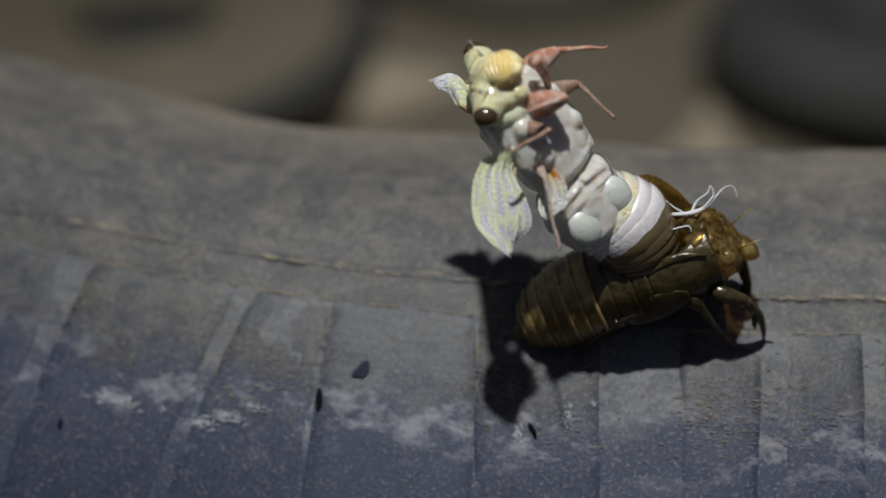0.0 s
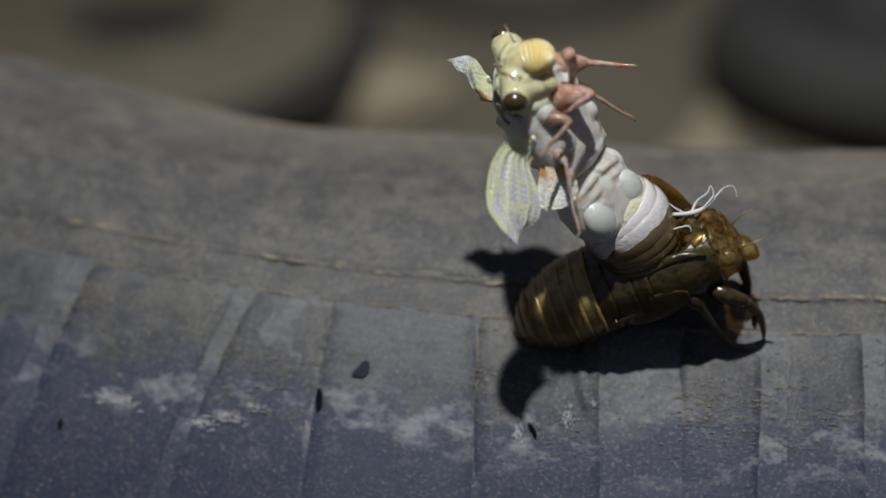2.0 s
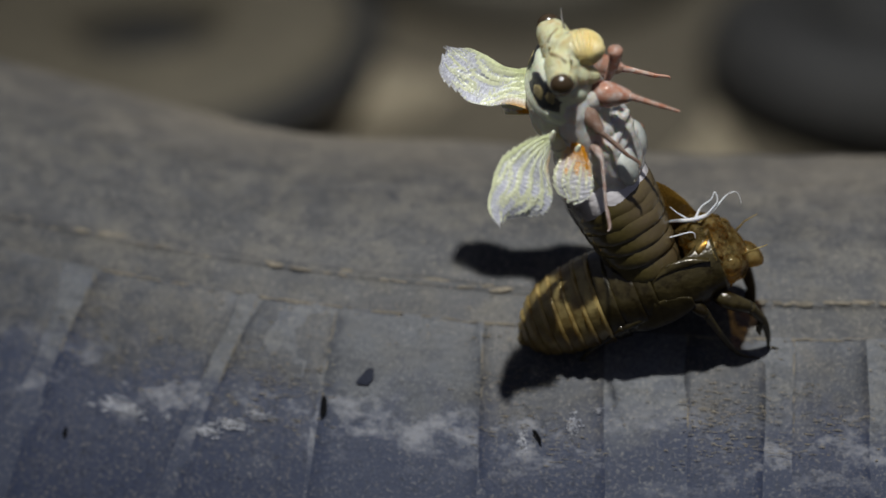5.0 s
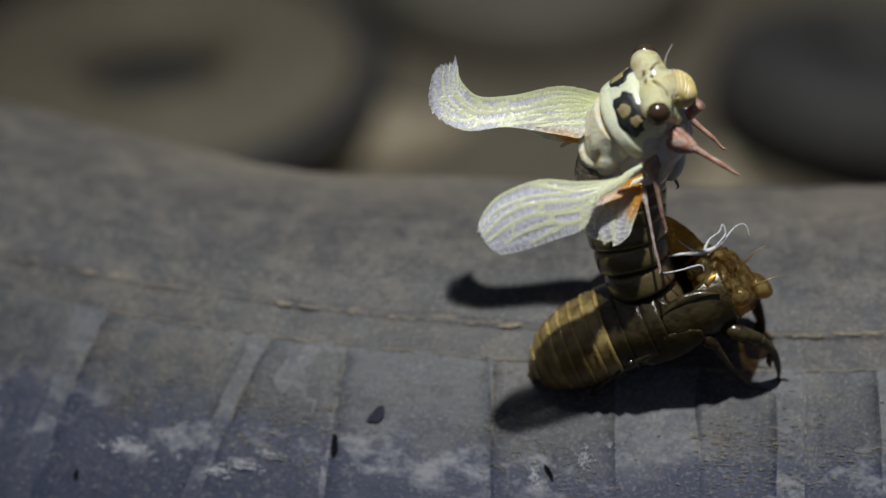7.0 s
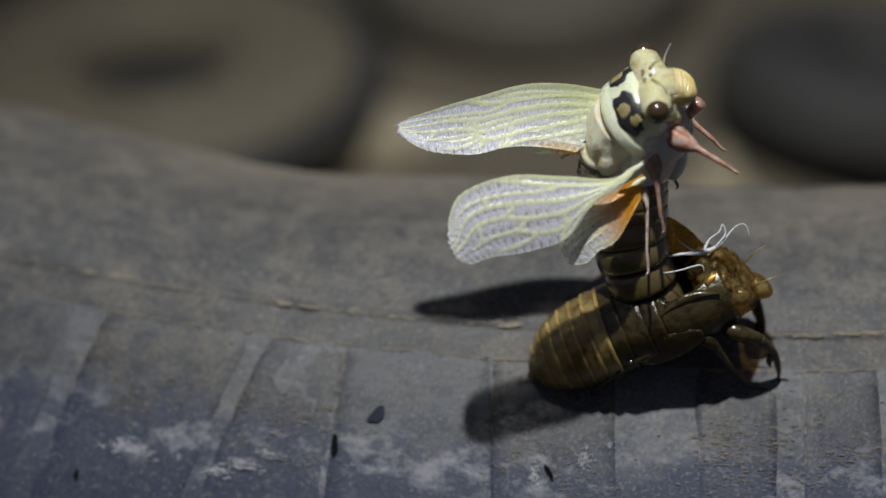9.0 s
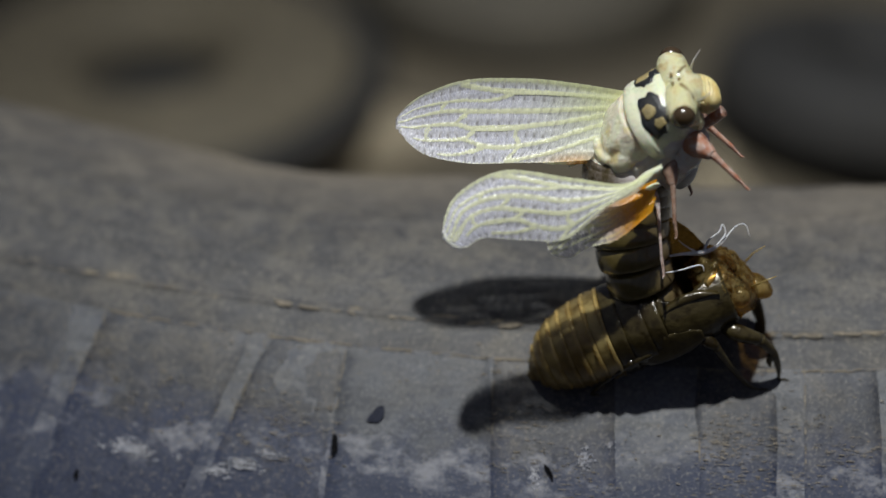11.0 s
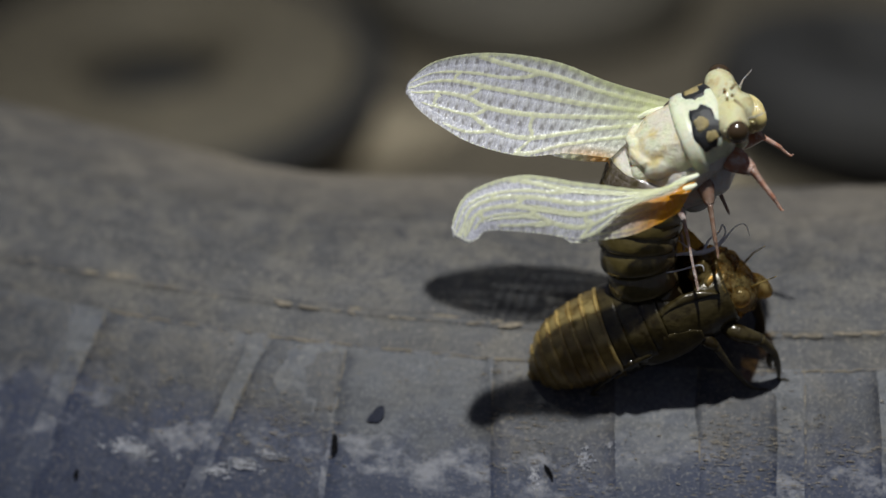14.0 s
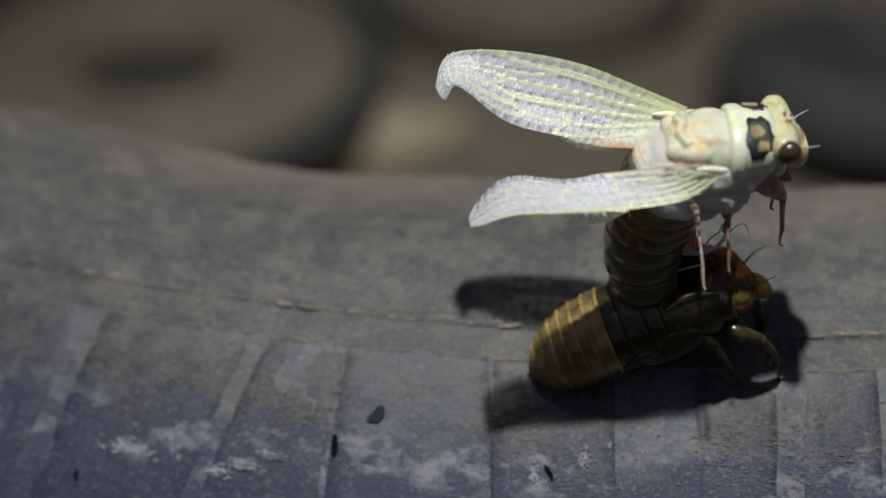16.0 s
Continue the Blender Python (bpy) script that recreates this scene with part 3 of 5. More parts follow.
part("tail_tip", tube([(-17.0, 0, -1.6), (-18.0, 0, -2.2), (-18.4, 0, -2.8)], [1.4, 0.9, 0.3]), AMBER, shell, "dark pointed tail tip")

# thorax of the shell: split open along the back
THX = smooth_rings([(0.3, 5.8, 5.2, 0.2), (2.5, 6.0, 5.4, 0.3), (5.0, 5.9, 5.2, 0.4), (7.5, 5.4, 4.8, 0.5), (9.2, 4.9, 4.3, 0.6)], 3)


def slit(i):
    u = i / (len(THX) - 1)
    half = radians(5 + 38 * math.sin(math.pi * min(1, u ** 0.7 * 0.95 + 0.05)))
    return (math.pi / 2 + half, math.pi / 2 + 2 * math.pi - half)


ob = part("thorax_case", loft(THX, 40, 2.1, arc=slit, bump=lambda i, th: 0.03 * noise.noise((i * 0.5, math.cos(th) * 2, math.sin(th) * 2))), SHADED_BROWN, shell)
mod = ob.modifiers.new("wall", "SOLIDIFY")
mod.thickness = 0.12 * MM
for side in (1, -1):
    # flaps of the split back, folded up and outward, with the wing pads below them
    bm = bmesh.new()
    rows = []
    for i in range(13):
        u = i / 12
        x = (-0.6 + 9.0 * u) if side > 0 else (0.6 + 7.6 * u)
        rise = 3.4 * math.sin(math.pi * u) ** 0.7 * (2.4 if side > 0 else 0.45)
        rows.append([bm.verts.new((x, side * (4.3 + 1.0 * math.sin(v * 2.4) - 0.8 * v), 3.4 + rise * v + 0.25 * noise.noise((u * 4, v * 3, side)))) for v in (0, 0.2, 0.4, 0.6, 0.8, 1.0)])
    for p, q in zip(rows, rows[1:]):
        for k in range(5):
            bm.faces.new((p[k], q[k], q[k + 1], p[k + 1]))
    ob = part("back_flap", bm, SHADED_BROWN if side < 0 else CLEAR, shell, "curled translucent flap of split shell")
    mod = ob.modifiers.new("wall", "SOLIDIFY")
    mod.thickness = 0.12 * MM
    pad = smooth_rings([(-5.5, 0.5, 0.25, 0.2), (-3.5, 1.5, 0.5, 0.7), (-0.5, 2.0, 0.75, 1.3), (2.5, 1.7, 0.8, 1.9), (4.5, 0.8, 0.5, 2.3)], 4)
    pad_bm = loft(pad, 18)
    bmesh.ops.rotate(pad_bm, verts=pad_bm.verts, cent=(0, 0, 0), matrix=Matrix.Rotation(radians(74), 3, "X"))
    for v in pad_bm.verts:
        v.co.y = side * (5.55 + abs(v.co.y) * 0.25 - 0.3 * (v.co.x < -3))
        v.co.z -= 1.2
    part("wing_pad", pad_bm, SHADED_BROWN, shell)
# head of the shell
HEAD = smooth_rings([(8.6, 4.9, 4.2, 0.6), (9.6, 4.7, 3.9, 0.5), (10.7, 4.3, 3.4, 0.2), (11.7, 3.2, 2.6, -0.2), (12.4, 1.6, 1.4, -0.6), (12.7, 0.5, 0.5, -0.7)], 3)
head = part("head_case", loft(HEAD, 40, 2.1, bump=lambda i, th: 0.10 * noise.noise((i * 0.5, math.cos(th) * 2.4, 5 + math.sin(th) * 2.4))), CLEAR, shell)
for side in (1, -1):
    part("eye_case", ball((10.2, side * 3.7, 0.9), (1.4, 1.3, 1.4)), CLEAR, head, "clear domed eye cover")
    part("feeler", tube([(11.8, side * 2.3, 0.6), (13.4, side * 2.9, 1.2), (15.2, side * 3.1, 1.4)], [0.16, 0.1, 0.05], 6), AMBER, head)
part("snout", loft(smooth_rings([(11.0, 1.6, 1.2, -1.2), (12.6, 1.9, 1.7, -1.6), (13.6, 1.3, 1.3, -2.2), (14.0, 0.4, 0.5, -2.6)], 3), 20), CLEAR, head)


def limb(keys, radii, steps=5):
    pts = curve_points(keys, steps)
    rr = [r[0] for r in smooth_rings([(r,) for r in radii], steps)]
    return tube(pts, rr, 10)


# legs of the shell: thick digging forelegs, slim middle and hind legs, feet hooked on the rubber
SHELL_LEGS = (
    ("foreleg", ((6.5, -2.5, -2.2), (8.1, -5.0, -3.0), (10.4, -5.2, -5.3)), (0.8, 1.15, 0.8), ((10.3, -5.2, -5.2), (11.2, -4.8, -8.5), (11.0, -4.4, -11.5), (10.4, -4.3, -13.6)), (0.8, 0.55, 0.38, 0.13)),
    ("foreleg", ((8.5, 2.2, -1.8), (10.6, 2.6, -3.4), (11.2, 2.2, -5.4)), (0.9, 1.3, 0.9), ((11.2, 2.2, -5.3), (11.0, 1.4, -8.4), (10.2, 0.6, -10.6), (9.8, 0.3, -10.9)), (0.9, 0.6, 0.4, 0.12)),
    ("middle_leg", ((3.6, -3.2, -1.5), (4.4, -5.4, -2.0), (5.2, -5.8, -3.4)), (0.8, 0.95, 0.65), ((5.1, -5.8, -3.3), (5.7, -5.5, -7.4), (6.6, -5.3, -11.4), (7.8, -5.2, -13.2)), (0.6, 0.42, 0.3, 0.12)),
    ("middle_leg", ((4.5, 3.2, -2.0), (6.0, 4.0, -3.2), (7.2, 4.0, -4.4)), (0.7, 0.8, 0.55), ((7.1, 4.0, -4.3), (7.8, 3.0, -6.8), (8.0, 2.0, -9.0)), (0.5, 0.36, 0.12)),
    ("hind_leg", ((0.6, -3.8, -1.6), (-1.9, -5.2, -0.8), (-4.9, -5.8, -0.9)), (0.8, 0.75, 0.5), ((-4.8, -5.8, -0.8), (-8.0, -4.9, -2.6), (-10.6, -4.0, -4.4), (-12.0, -3.4, -5.6)), (0.5, 0.36, 0.26, 0.1)),
    ("hind_leg", ((1.0, 3.8, -2.6), (-1.0, 5.0, -3.4), (-3.0, 5.4, -4.2)), (0.7, 0.65, 0.45), ((-3.0, 5.4, -4.1), (-4.2, 4.8, -5.8), (-5.6, 4.2, -6.8)), (0.42, 0.32, 0.12)),
)
for name, thigh_keys, thigh_radii, shin_keys, shin_radii in SHELL_LEGS:
    leg = part(name, limb(thigh_keys, thigh_radii), SHADED_BROWN, shell)
    part("shin", limb(shin_keys, shin_radii), SHADED_BROWN, leg)
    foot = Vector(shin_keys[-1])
    part("claw", limb([foot, foot + Vector((0.7, -0.2, -0.1)), foot + Vector((1.2, -0.3, -0.6))], (0.14, 0.12, 0.04), 3), SHADED_BROWN, leg)
    if name == "foreleg":
        knee = Vector(shin_keys[1])
        part("spur", limb([knee, knee + Vector((-0.9, 0, -1.2)), knee + Vector((-1.0, 0, -2.2))], (0.6, 0.4, 0.08), 3), SHADED_BROWN, leg)
# crumpled skin of the split, fallen back over the opening
bm = bmesh.new()
bmesh.ops.create_icosphere(bm, subdivisions=4, radius=1)
for v in bm.verts:
    d = 1 + 0.35 * noise.noise(v.co * 2.1 + Vector((3, 1, 0))) + 0.14 * noise.noise(v.co * 6)
    v.co = Vector((8.0 + 2.9 * v.co.x * d, 0.2 + 3.9 * v.co.y * d, 3.4 + 2.3 * v.co.z * d))
part("crumpled_lining", bm, CLEAR, shell, "glistening crumpled amber skin")
# white breathing-tube linings pulled out of the split
threads = part("lining_threads", limb([(2.8, 0.3, 8.0), (5.5, 0.4, 7.2), (8.1, 0.3, 6.3), (10.3, 1.5, 5.6), (12.6, 3.4, 5.7), (13.9, 3.5, 5.4), (13.9, 2.6, 4.2)], (0.06, 0.2, 0.3, 0.18, 0.08, 0.06, 0.04)), THREAD, shell, "white torn thread-like linings")
part("thread", limb([(8.1, 0.3, 6.3), (9.2, 1.9, 6.5), (10.7, 2.4, 6.7), (11.4, 2.9, 7.2), (11.3, 2.2, 6.2), (9.6, 0.9, 5.9)], (0.18, 0.12, 0.1, 0.1, 0.1, 0.12)), THREAD, threads)
part("thread", limb([(7.2, 0.4, 6.8), (6.4, 0.8, 7.8), (5.8, 1.5, 8.6)], (0.16, 0.09, 0.04)), THREAD, threads)
part("thread", limb([(2.0, -1.4, 7.2), (4.4, -1.6, 6.6), (7.2, -1.4, 6.0), (7.4, -1.8, 5.2)], (0.06, 0.1, 0.1, 0.05)), THREAD, threads)

# ---- the cicada ----
cicada = tagged(new("cicada"), "pale freshly moulted cicada with unfolding white wings", "insect")
BODY = (
    (0, (9.0, 10.8, 13.5), (-0.29, 0.56, 0.78), (0.12, -0.78, 0.61)),
    (0.5, (9.5, 10.8, 13.5), (-0.25, 0.57, 0.78), (0.13, -0.78, 0.61)),
    (1, (10.3, 11.6, 13.5), (-0.16, 0.60, 0.79), (0.13, -0.78, 0.62)),
    (1.5, (10.7, 11.9, 13.5), (-0.08, 0.61, 0.79), (0.12, -0.78, 0.62)),
    (2.1, (10.9, 12.1, 13.5), (-0.06, 0.60, 0.79), (0.13, -0.78, 0.61)),
    (2.4, (12.6, 13.1, 13.5), (0.14, 0.63, 0.76), (0.13, -0.78, 0.62)),
    (3, (12.7, 13.1, 13.5), (0.19, 0.64, 0.75), (0.14, -0.77, 0.62)),
    (3.5, (13.1, 13.4, 13.5), (0.23, 0.64, 0.73), (0.14, -0.76, 0.63)),
    (4.2, (13.4, 13.5, 13.5), (0.21, 0.65, 0.73), (0.14, -0.76, 0.64)),
    (6.3, (18.3, 14.9, 13.5), (0.53, 0.61, 0.59), (0.08, -0.73, 0.68)),
    (6.5, (20.7, 14.8, 13.5), (0.64, 0.58, 0.50), (0.11, -0.71, 0.69)),
    (7, (20.7, 15.2, 13.5), (0.71, 0.52, 0.48), (0.09, -0.74, 0.67)),
    (9.1, (20.8, 15.2, 13.5), (0.69, 0.54, 0.49), (0.09, -0.73, 0.68)),
    (9.2, (23.8, 15.1, 13.5), (0.79, 0.45, 0.41), (0.07, -0.73, 0.68)),
    (11.3, (23.2, 15.2, 13.5), (0.77, 0.46, 0.44), (0.07, -0.75, 0.66)),
    (12, (25.3, 15.2, 13.5), (0.83, 0.43, 0.37), (0.08, -0.73, 0.68)),
    (13, (24.9, 14.9, 13.5), (0.81, 0.45, 0.38), (0.08, -0.73, 0.68)),
    (13.5, (25.4, 15.0, 13.5), (0.81, 0.45, 0.36), (0.10, -0.73, 0.68)),
    (13.8, (26.0, 14.8, 13.5), (0.83, 0.44, 0.35), (0.10, -0.73, 0.68)),
    (14, (28.3, 13.7, 13.5), (0.89, 0.39, 0.25), (0.12, -0.72, 0.68)),
    (14.2, (30.4, 12.9, 14.9), (0.95, 0.28, 0.14), (0.10, -0.71, 0.70)),
    (14.3, (31.8, 11.8, 15.6), (0.98, 0.18, 0.04), (0.10, -0.69, 0.72)),
    (14.5, (32.6, 11.4, 17.0), (0.99, 0.12, 0.02), (0.07, -0.67, 0.74)),
    (15, (33.6, 10.8, 17.0), (1.00, 0.03, -0.05), (0.06, -0.66, 0.75)),
    (15.5, (32.9, 12.5, 17.0), (1.00, 0.06, -0.01), (0.05, -0.63, 0.77)),
    (16, (33.0, 12.9, 17.0), (1.00, 0.03, -0.04), (0.05, -0.62, 0.78)),
)


def body_pose(t):
    """The thorax's pose at one of the times, between rows by mixing."""
    for r0, r1 in zip(BODY, BODY[1:]):
        if r0[0] <= t <= r1[0]:
            w = (t - r0[0]) / (r1[0] - r0[0])
            mixed = [tuple(p * (1 - w) + q * w for p, q in zip(r0[k], r1[k])) for k in (1, 2, 3)]
            return frame_of(*mixed)
    return frame_of(*BODY[-1][1:])


MESO = smooth_rings([(-7.0, 2.4, 1.6, -1.4), (-6.4, 3.6, 2.6, -1.2), (-5.2, 4.1, 3.1, -1.0), (-3.6, 4.5, 3.6, -0.8), (-1.2, 4.8, 3.85, -0.8), (0.8, 4.9, 3.8, -0.9)], 5)
bm = loft(MESO, 40, 2.15, bump=lambda i, th: 0.03 * noise.noise((i * 0.35, math.cos(th) * 2.5, math.sin(th) * 2.5)))
tube(curve_points([(-4.4, 3.3, 1.6), (-5.4, 1.4, 2.2), (-5.0, 0, 2.6), (-5.4, -1.4, 2.2), (-4.4, -3.3, 1.6)], 5), 0.62, 10, bm)
for side in (1, -1):
    ball((-1.6, side * 2.1, 1.5), (2.6, 1.6, 1.4), 20, 12, bm)
    ball((-3.4, side * 3.7, 0.4), (2.0, 1.2, 1.4), 18, 12, bm)
    ball((-6.0, side * 2.6, 0.3), (1.2, 1.4, 1.3), 16, 10, bm)
thorax = part("thorax", bm, THORAX, cicada, "glistening cream and pinkish thorax")
melt(thorax, 0.18, 14)
bm = loft(smooth_rings([(-9.6, 3.0, 1.6, -3.6), (-8.6, 5.0, 2.8, -3.4), (-7.0, 5.6, 3.4, -3.0), (-3.0, 5.8, 3.7, -2.9), (1.0, 5.4, 3.5, -2.8), (4.0, 4.6, 3.0, -2.5), (5.4, 3.2, 1.9, -2.4)], 4), 30, bump=lambda i, th: 0.07 * noise.noise((i * 0.5, math.cos(th) * 3, math.sin(th) * 3 + 9)))
for side in (1, -1):
    for x, y, z in ((3.2, 2.6, -4.5), (-0.2, 3.2, -5.2), (-4.4, 3.2, -5.4)):
        ball((x, side * y, z), (1.5, 1.3, 1.3), 18, 12, bm)
    ball((1.6, side * 4.0, -2.6), (1.6, 1.4, 1.9), 16, 10, bm)
    ball((-2.6, side * 4.4, -2.4), (1.7, 1.4, 2.0), 16, 10, bm)
    ball((-6.6, side * 4.2, -2.6), (2.0, 1.2, 2.2), 16, 10, bm)
    for k in range(5):
        tube([(3.0 - 2.6 * k, side * 0.3, -5.3 - 0.1 * k), (2.6 - 2.6 * k, side * 1.8, -5.6), (1.8 - 2.6 * k, side * 3.8, -5.0)], 0.5, 8, bm)
breast = part("breast_plate", bm, PALE, thorax, "wrinkled glistening pale underside")
melt(breast, 0.2, 4)
# the soft hind breast slides out from under the front one while the body hangs back
bm = loft(smooth_rings([(-13.4, 2.9, 1.6, -3.6), (-12.2, 4.6, 2.7, -3.4), (-9.5, 5.5, 3.3, -3.2), (-6.5, 5.5, 3.4, -3.0), (-4.0, 4.6, 2.8, -2.8)], 4), 30, bump=lambda i, th: 0.08 * noise.noise((i * 0.5, math.cos(th) * 3, math.sin(th) * 3 + 4)))
for side in (1, -1):
    ball((-6.4, side * 4.2, -3.4), (2.0, 1.4, 2.0), 16, 10, bm)
    for k in range(3):
        tube([(-5.0 - 1.5 * k, side * 0.3, -6.0), (-5.2 - 1.5 * k, side * 2.0, -6.0), (-5.8 - 1.5 * k, side * 3.8, -5.2)], 0.5, 8, bm)
    for k in range(3):
        tube([(-11.6 - 0.8 * k, side * 0.2, -6.0 + 0.5 * k), (-11.8 - 0.8 * k, side * 2.0, -5.7 + 0.5 * k), (-11.6 - 0.8 * k, side * 4.0, -4.0 + 0.2 * k)], 0.4, 8, bm)
hind_breast = part("hind_breast", bm, PALE, cicada, "wrinkled glistening white underside")
melt(hind_breast, 0.2, 4)
for side in (1, -1):
    part("drum_cover", ball((-9.6, side * 2.8, -5.4), (2.6, 2.2, 1.3), 24, 14), DRUM, hind_breast, "pale green oval drum cover")
COLLAR = smooth_rings([(0.2, 5.0, 3.8, -0.8), (0.5, 5.45, 4.2, -0.8), (1.0, 5.6, 4.35, -0.8), (1.7, 5.6, 4.3, -0.75), (2.1, 5.3, 4.1, -0.6), (2.5, 5.25, 4.05, -0.55), (3.6, 5.05, 3.9, -0.4), (4.8, 5.0, 3.6, -0.2), (5.5, 4.6, 3.2, -0.1), (5.9, 4.0, 2.8, -0.1)], 4)
collar = part("pronotum", loft(COLLAR, 44, 2.2), GREENISH, cicada, "smooth pale green collar plate")


def on_collar(x, th, off):
    """A place on the collar's skin."""
    xs = [r[0] for r in COLLAR]
    w, h, z = (np.interp(x, xs, [r[k] for r in COLLAR]) for k in (1, 2, 3))
    c, s = math.cos(th), math.sin(th)
    q = (abs(c) ** 2.2 + abs(s) ** 2.2) ** (-1 / 2.2)
    return Vector((x, (w + off) * q * c, z + (h + off) * q * s))


def blot(name, x0, th0, rx, rth, off, mat, seed, parent, label):
    """A low, irregular pigment plate that follows the collar's curve."""
    bm = bmesh.new()
    rings = [[bm.verts.new(on_collar(x0, th0, off))]]
    for k in (0.35, 0.7, 1.0, 1.06):
        loop = []
        for i in range(26):
            an = 2 * math.pi * i / 26
            wob = 1 + 0.45 * noise.noise((math.cos(an) * 1.8, math.sin(an) * 1.8, seed))
            cx, sx = math.cos(an), math.sin(an)
            q = (abs(cx) ** 2.3 + abs(sx) ** 2.3) ** (-1 / 2.3)
            loop.append(bm.verts.new(on_collar(x0 + rx * k * wob * cx * q, th0 + rth * k * wob * sx * q, off if k < 1.05 else -0.1)))
        rings.append(loop)
    for i in range(26):
        bm.faces.new((rings[0][0], rings[1][i], rings[1][(i + 1) % 26]))
    for p, q in zip(rings[1:], rings[2:]):
        for i in range(26):
            bm.faces.new((p[i], q[i], q[(i + 1) % 26], p[(i + 1) % 26]))
    return part(name, bm, mat, parent, label)


for side, th in ((1, radians(50)), (-1, radians(130))):
    blot("dark_patch", 3.75, th, 1.65, 0.56, 0.10, BLACK, 3 + side, collar, "jet-black marking on the collar")
    blot("tan_patch", 3.4, th + side * 0.14, 0.85, 0.17, 0.17, TAN, 6 + side, collar, "tan spot inside black marking")
    blot("tan_patch", 4.0, th - side * 0.27, 0.8, 0.13, 0.17, TAN, 9 + side, collar, "tan spot inside black marking")

# a broad band from eye to eye, pinched a little inside the eyes
bm = loft(smooth_rings([(-5.5, 0.6, 0.6, 1.3), (-5.0, 1.4, 1.5, 1.3), (-4.1, 1.8, 1.95, 1.15), (-3.2, 1.95, 2.05, 0.95), (-2.0, 2.15, 2.2, 0.7), (0, 2.3, 2.4, 0.5), (2.0, 2.15, 2.2, 0.7), (3.2, 1.85, 1.95, 0.95), (4.1, 1.7, 1.85, 1.15), (5.0, 1.35, 1.45, 1.3), (5.5, 0.6, 0.6, 1.3)], 4), 32, 2.2)
for v in bm.verts:
    v.co = Vector((6.6 + v.co.y, -v.co.x, v.co.z))
    v.co += v.co.normalized() * (0.16 * noise.noise(v.co * 0.8) + 0.10 * noise.noise(v.co * 2.2))
    if abs(v.co.y) < 0.9 and v.co.z > 1:
        v.co.z -= 0.35 * (1 - abs(v.co.y) / 0.9)
for side in (1, -1):
    ball((6.3, side * 2.3, -0.7), (1.5, 1.8, 2.1), 22, 14, bm)
ball((7.9, 0, -0.6), (1.9, 2.3, 2.6), 24, 16, bm)
head = part("head", bm, CREAM, cicada, "cream-yellow head with swollen side lobes")
melt(head, 0.2, 8)
for side in (1, -1):
    part("eye", ball((6.9, side * 5.0, 1.5), (1.42, 1.3, 1.45), 28, 18), EYE_BROWN, head, "glossy dark brown eye")
    part("antenna", tube([(8.5, side * 2.6, 0.4), (9.4, side * 3.3, 0.9), (10.8, side * 3.7, 1.4)], [0.2, 0.08, 0.04], 6), PALE, head)
for y, x in ((0, 7.8), (0.75, 7.2), (-0.75, 7.2)):
    part("ocellus", ball((x, y, 2.5 if y == 0 else 3.1), (0.22, 0.22, 0.18), 10, 6), TAN, head, "tiny red-brown simple eye")
# brown pigment lines along the brow
for side in (1, -1):
    part("brow_mark", limb([(7.9, side * 0.9, 2.6), (8.2, side * 1.7, 2.0), (8.3, side * 2.6, 1.3), (8.2, side * 3.4, 0.9)], (0.16, 0.3, 0.34, 0.12), 4), TAN, head, "brown mark along the brow")
# the swollen, ribbed face plate
bm = ball((0, 0, 0), (1, 1, 1), 64, 120)
for v in bm.verts:
    up = math.atan2(v.co.z, v.co.x)
    rib = 0.055 * math.sin(up * 26) * min(1, 0.45 + abs(v.co.y) * 2) - 0.05 * math.exp(-(v.co.y / 0.1) ** 2)
    v.co *= 1 + rib
    v.co = Vector((8.4 + 1.9 * v.co.x, 2.45 * v.co.y, -1.4 + 2.5 * v.co.z - 0.3 * v.co.x))
part("face_plate", bm, YELLOW, head, "swollen yellow ribbed face plate")
for side in (1, -1):
    part("cheek", ball((6.2, side * 2.3, -2.3), (1.2, 1.1, 1.6), 18, 12), CREAM, head)
part("beak", limb([(8.6, 0, -5.4), (6.6, 0, -5.9), (4.0, 0, -5.9), (1.0, 0, -5.6)], (0.9, 0.7, 0.45, 0.15)), PINK, head)

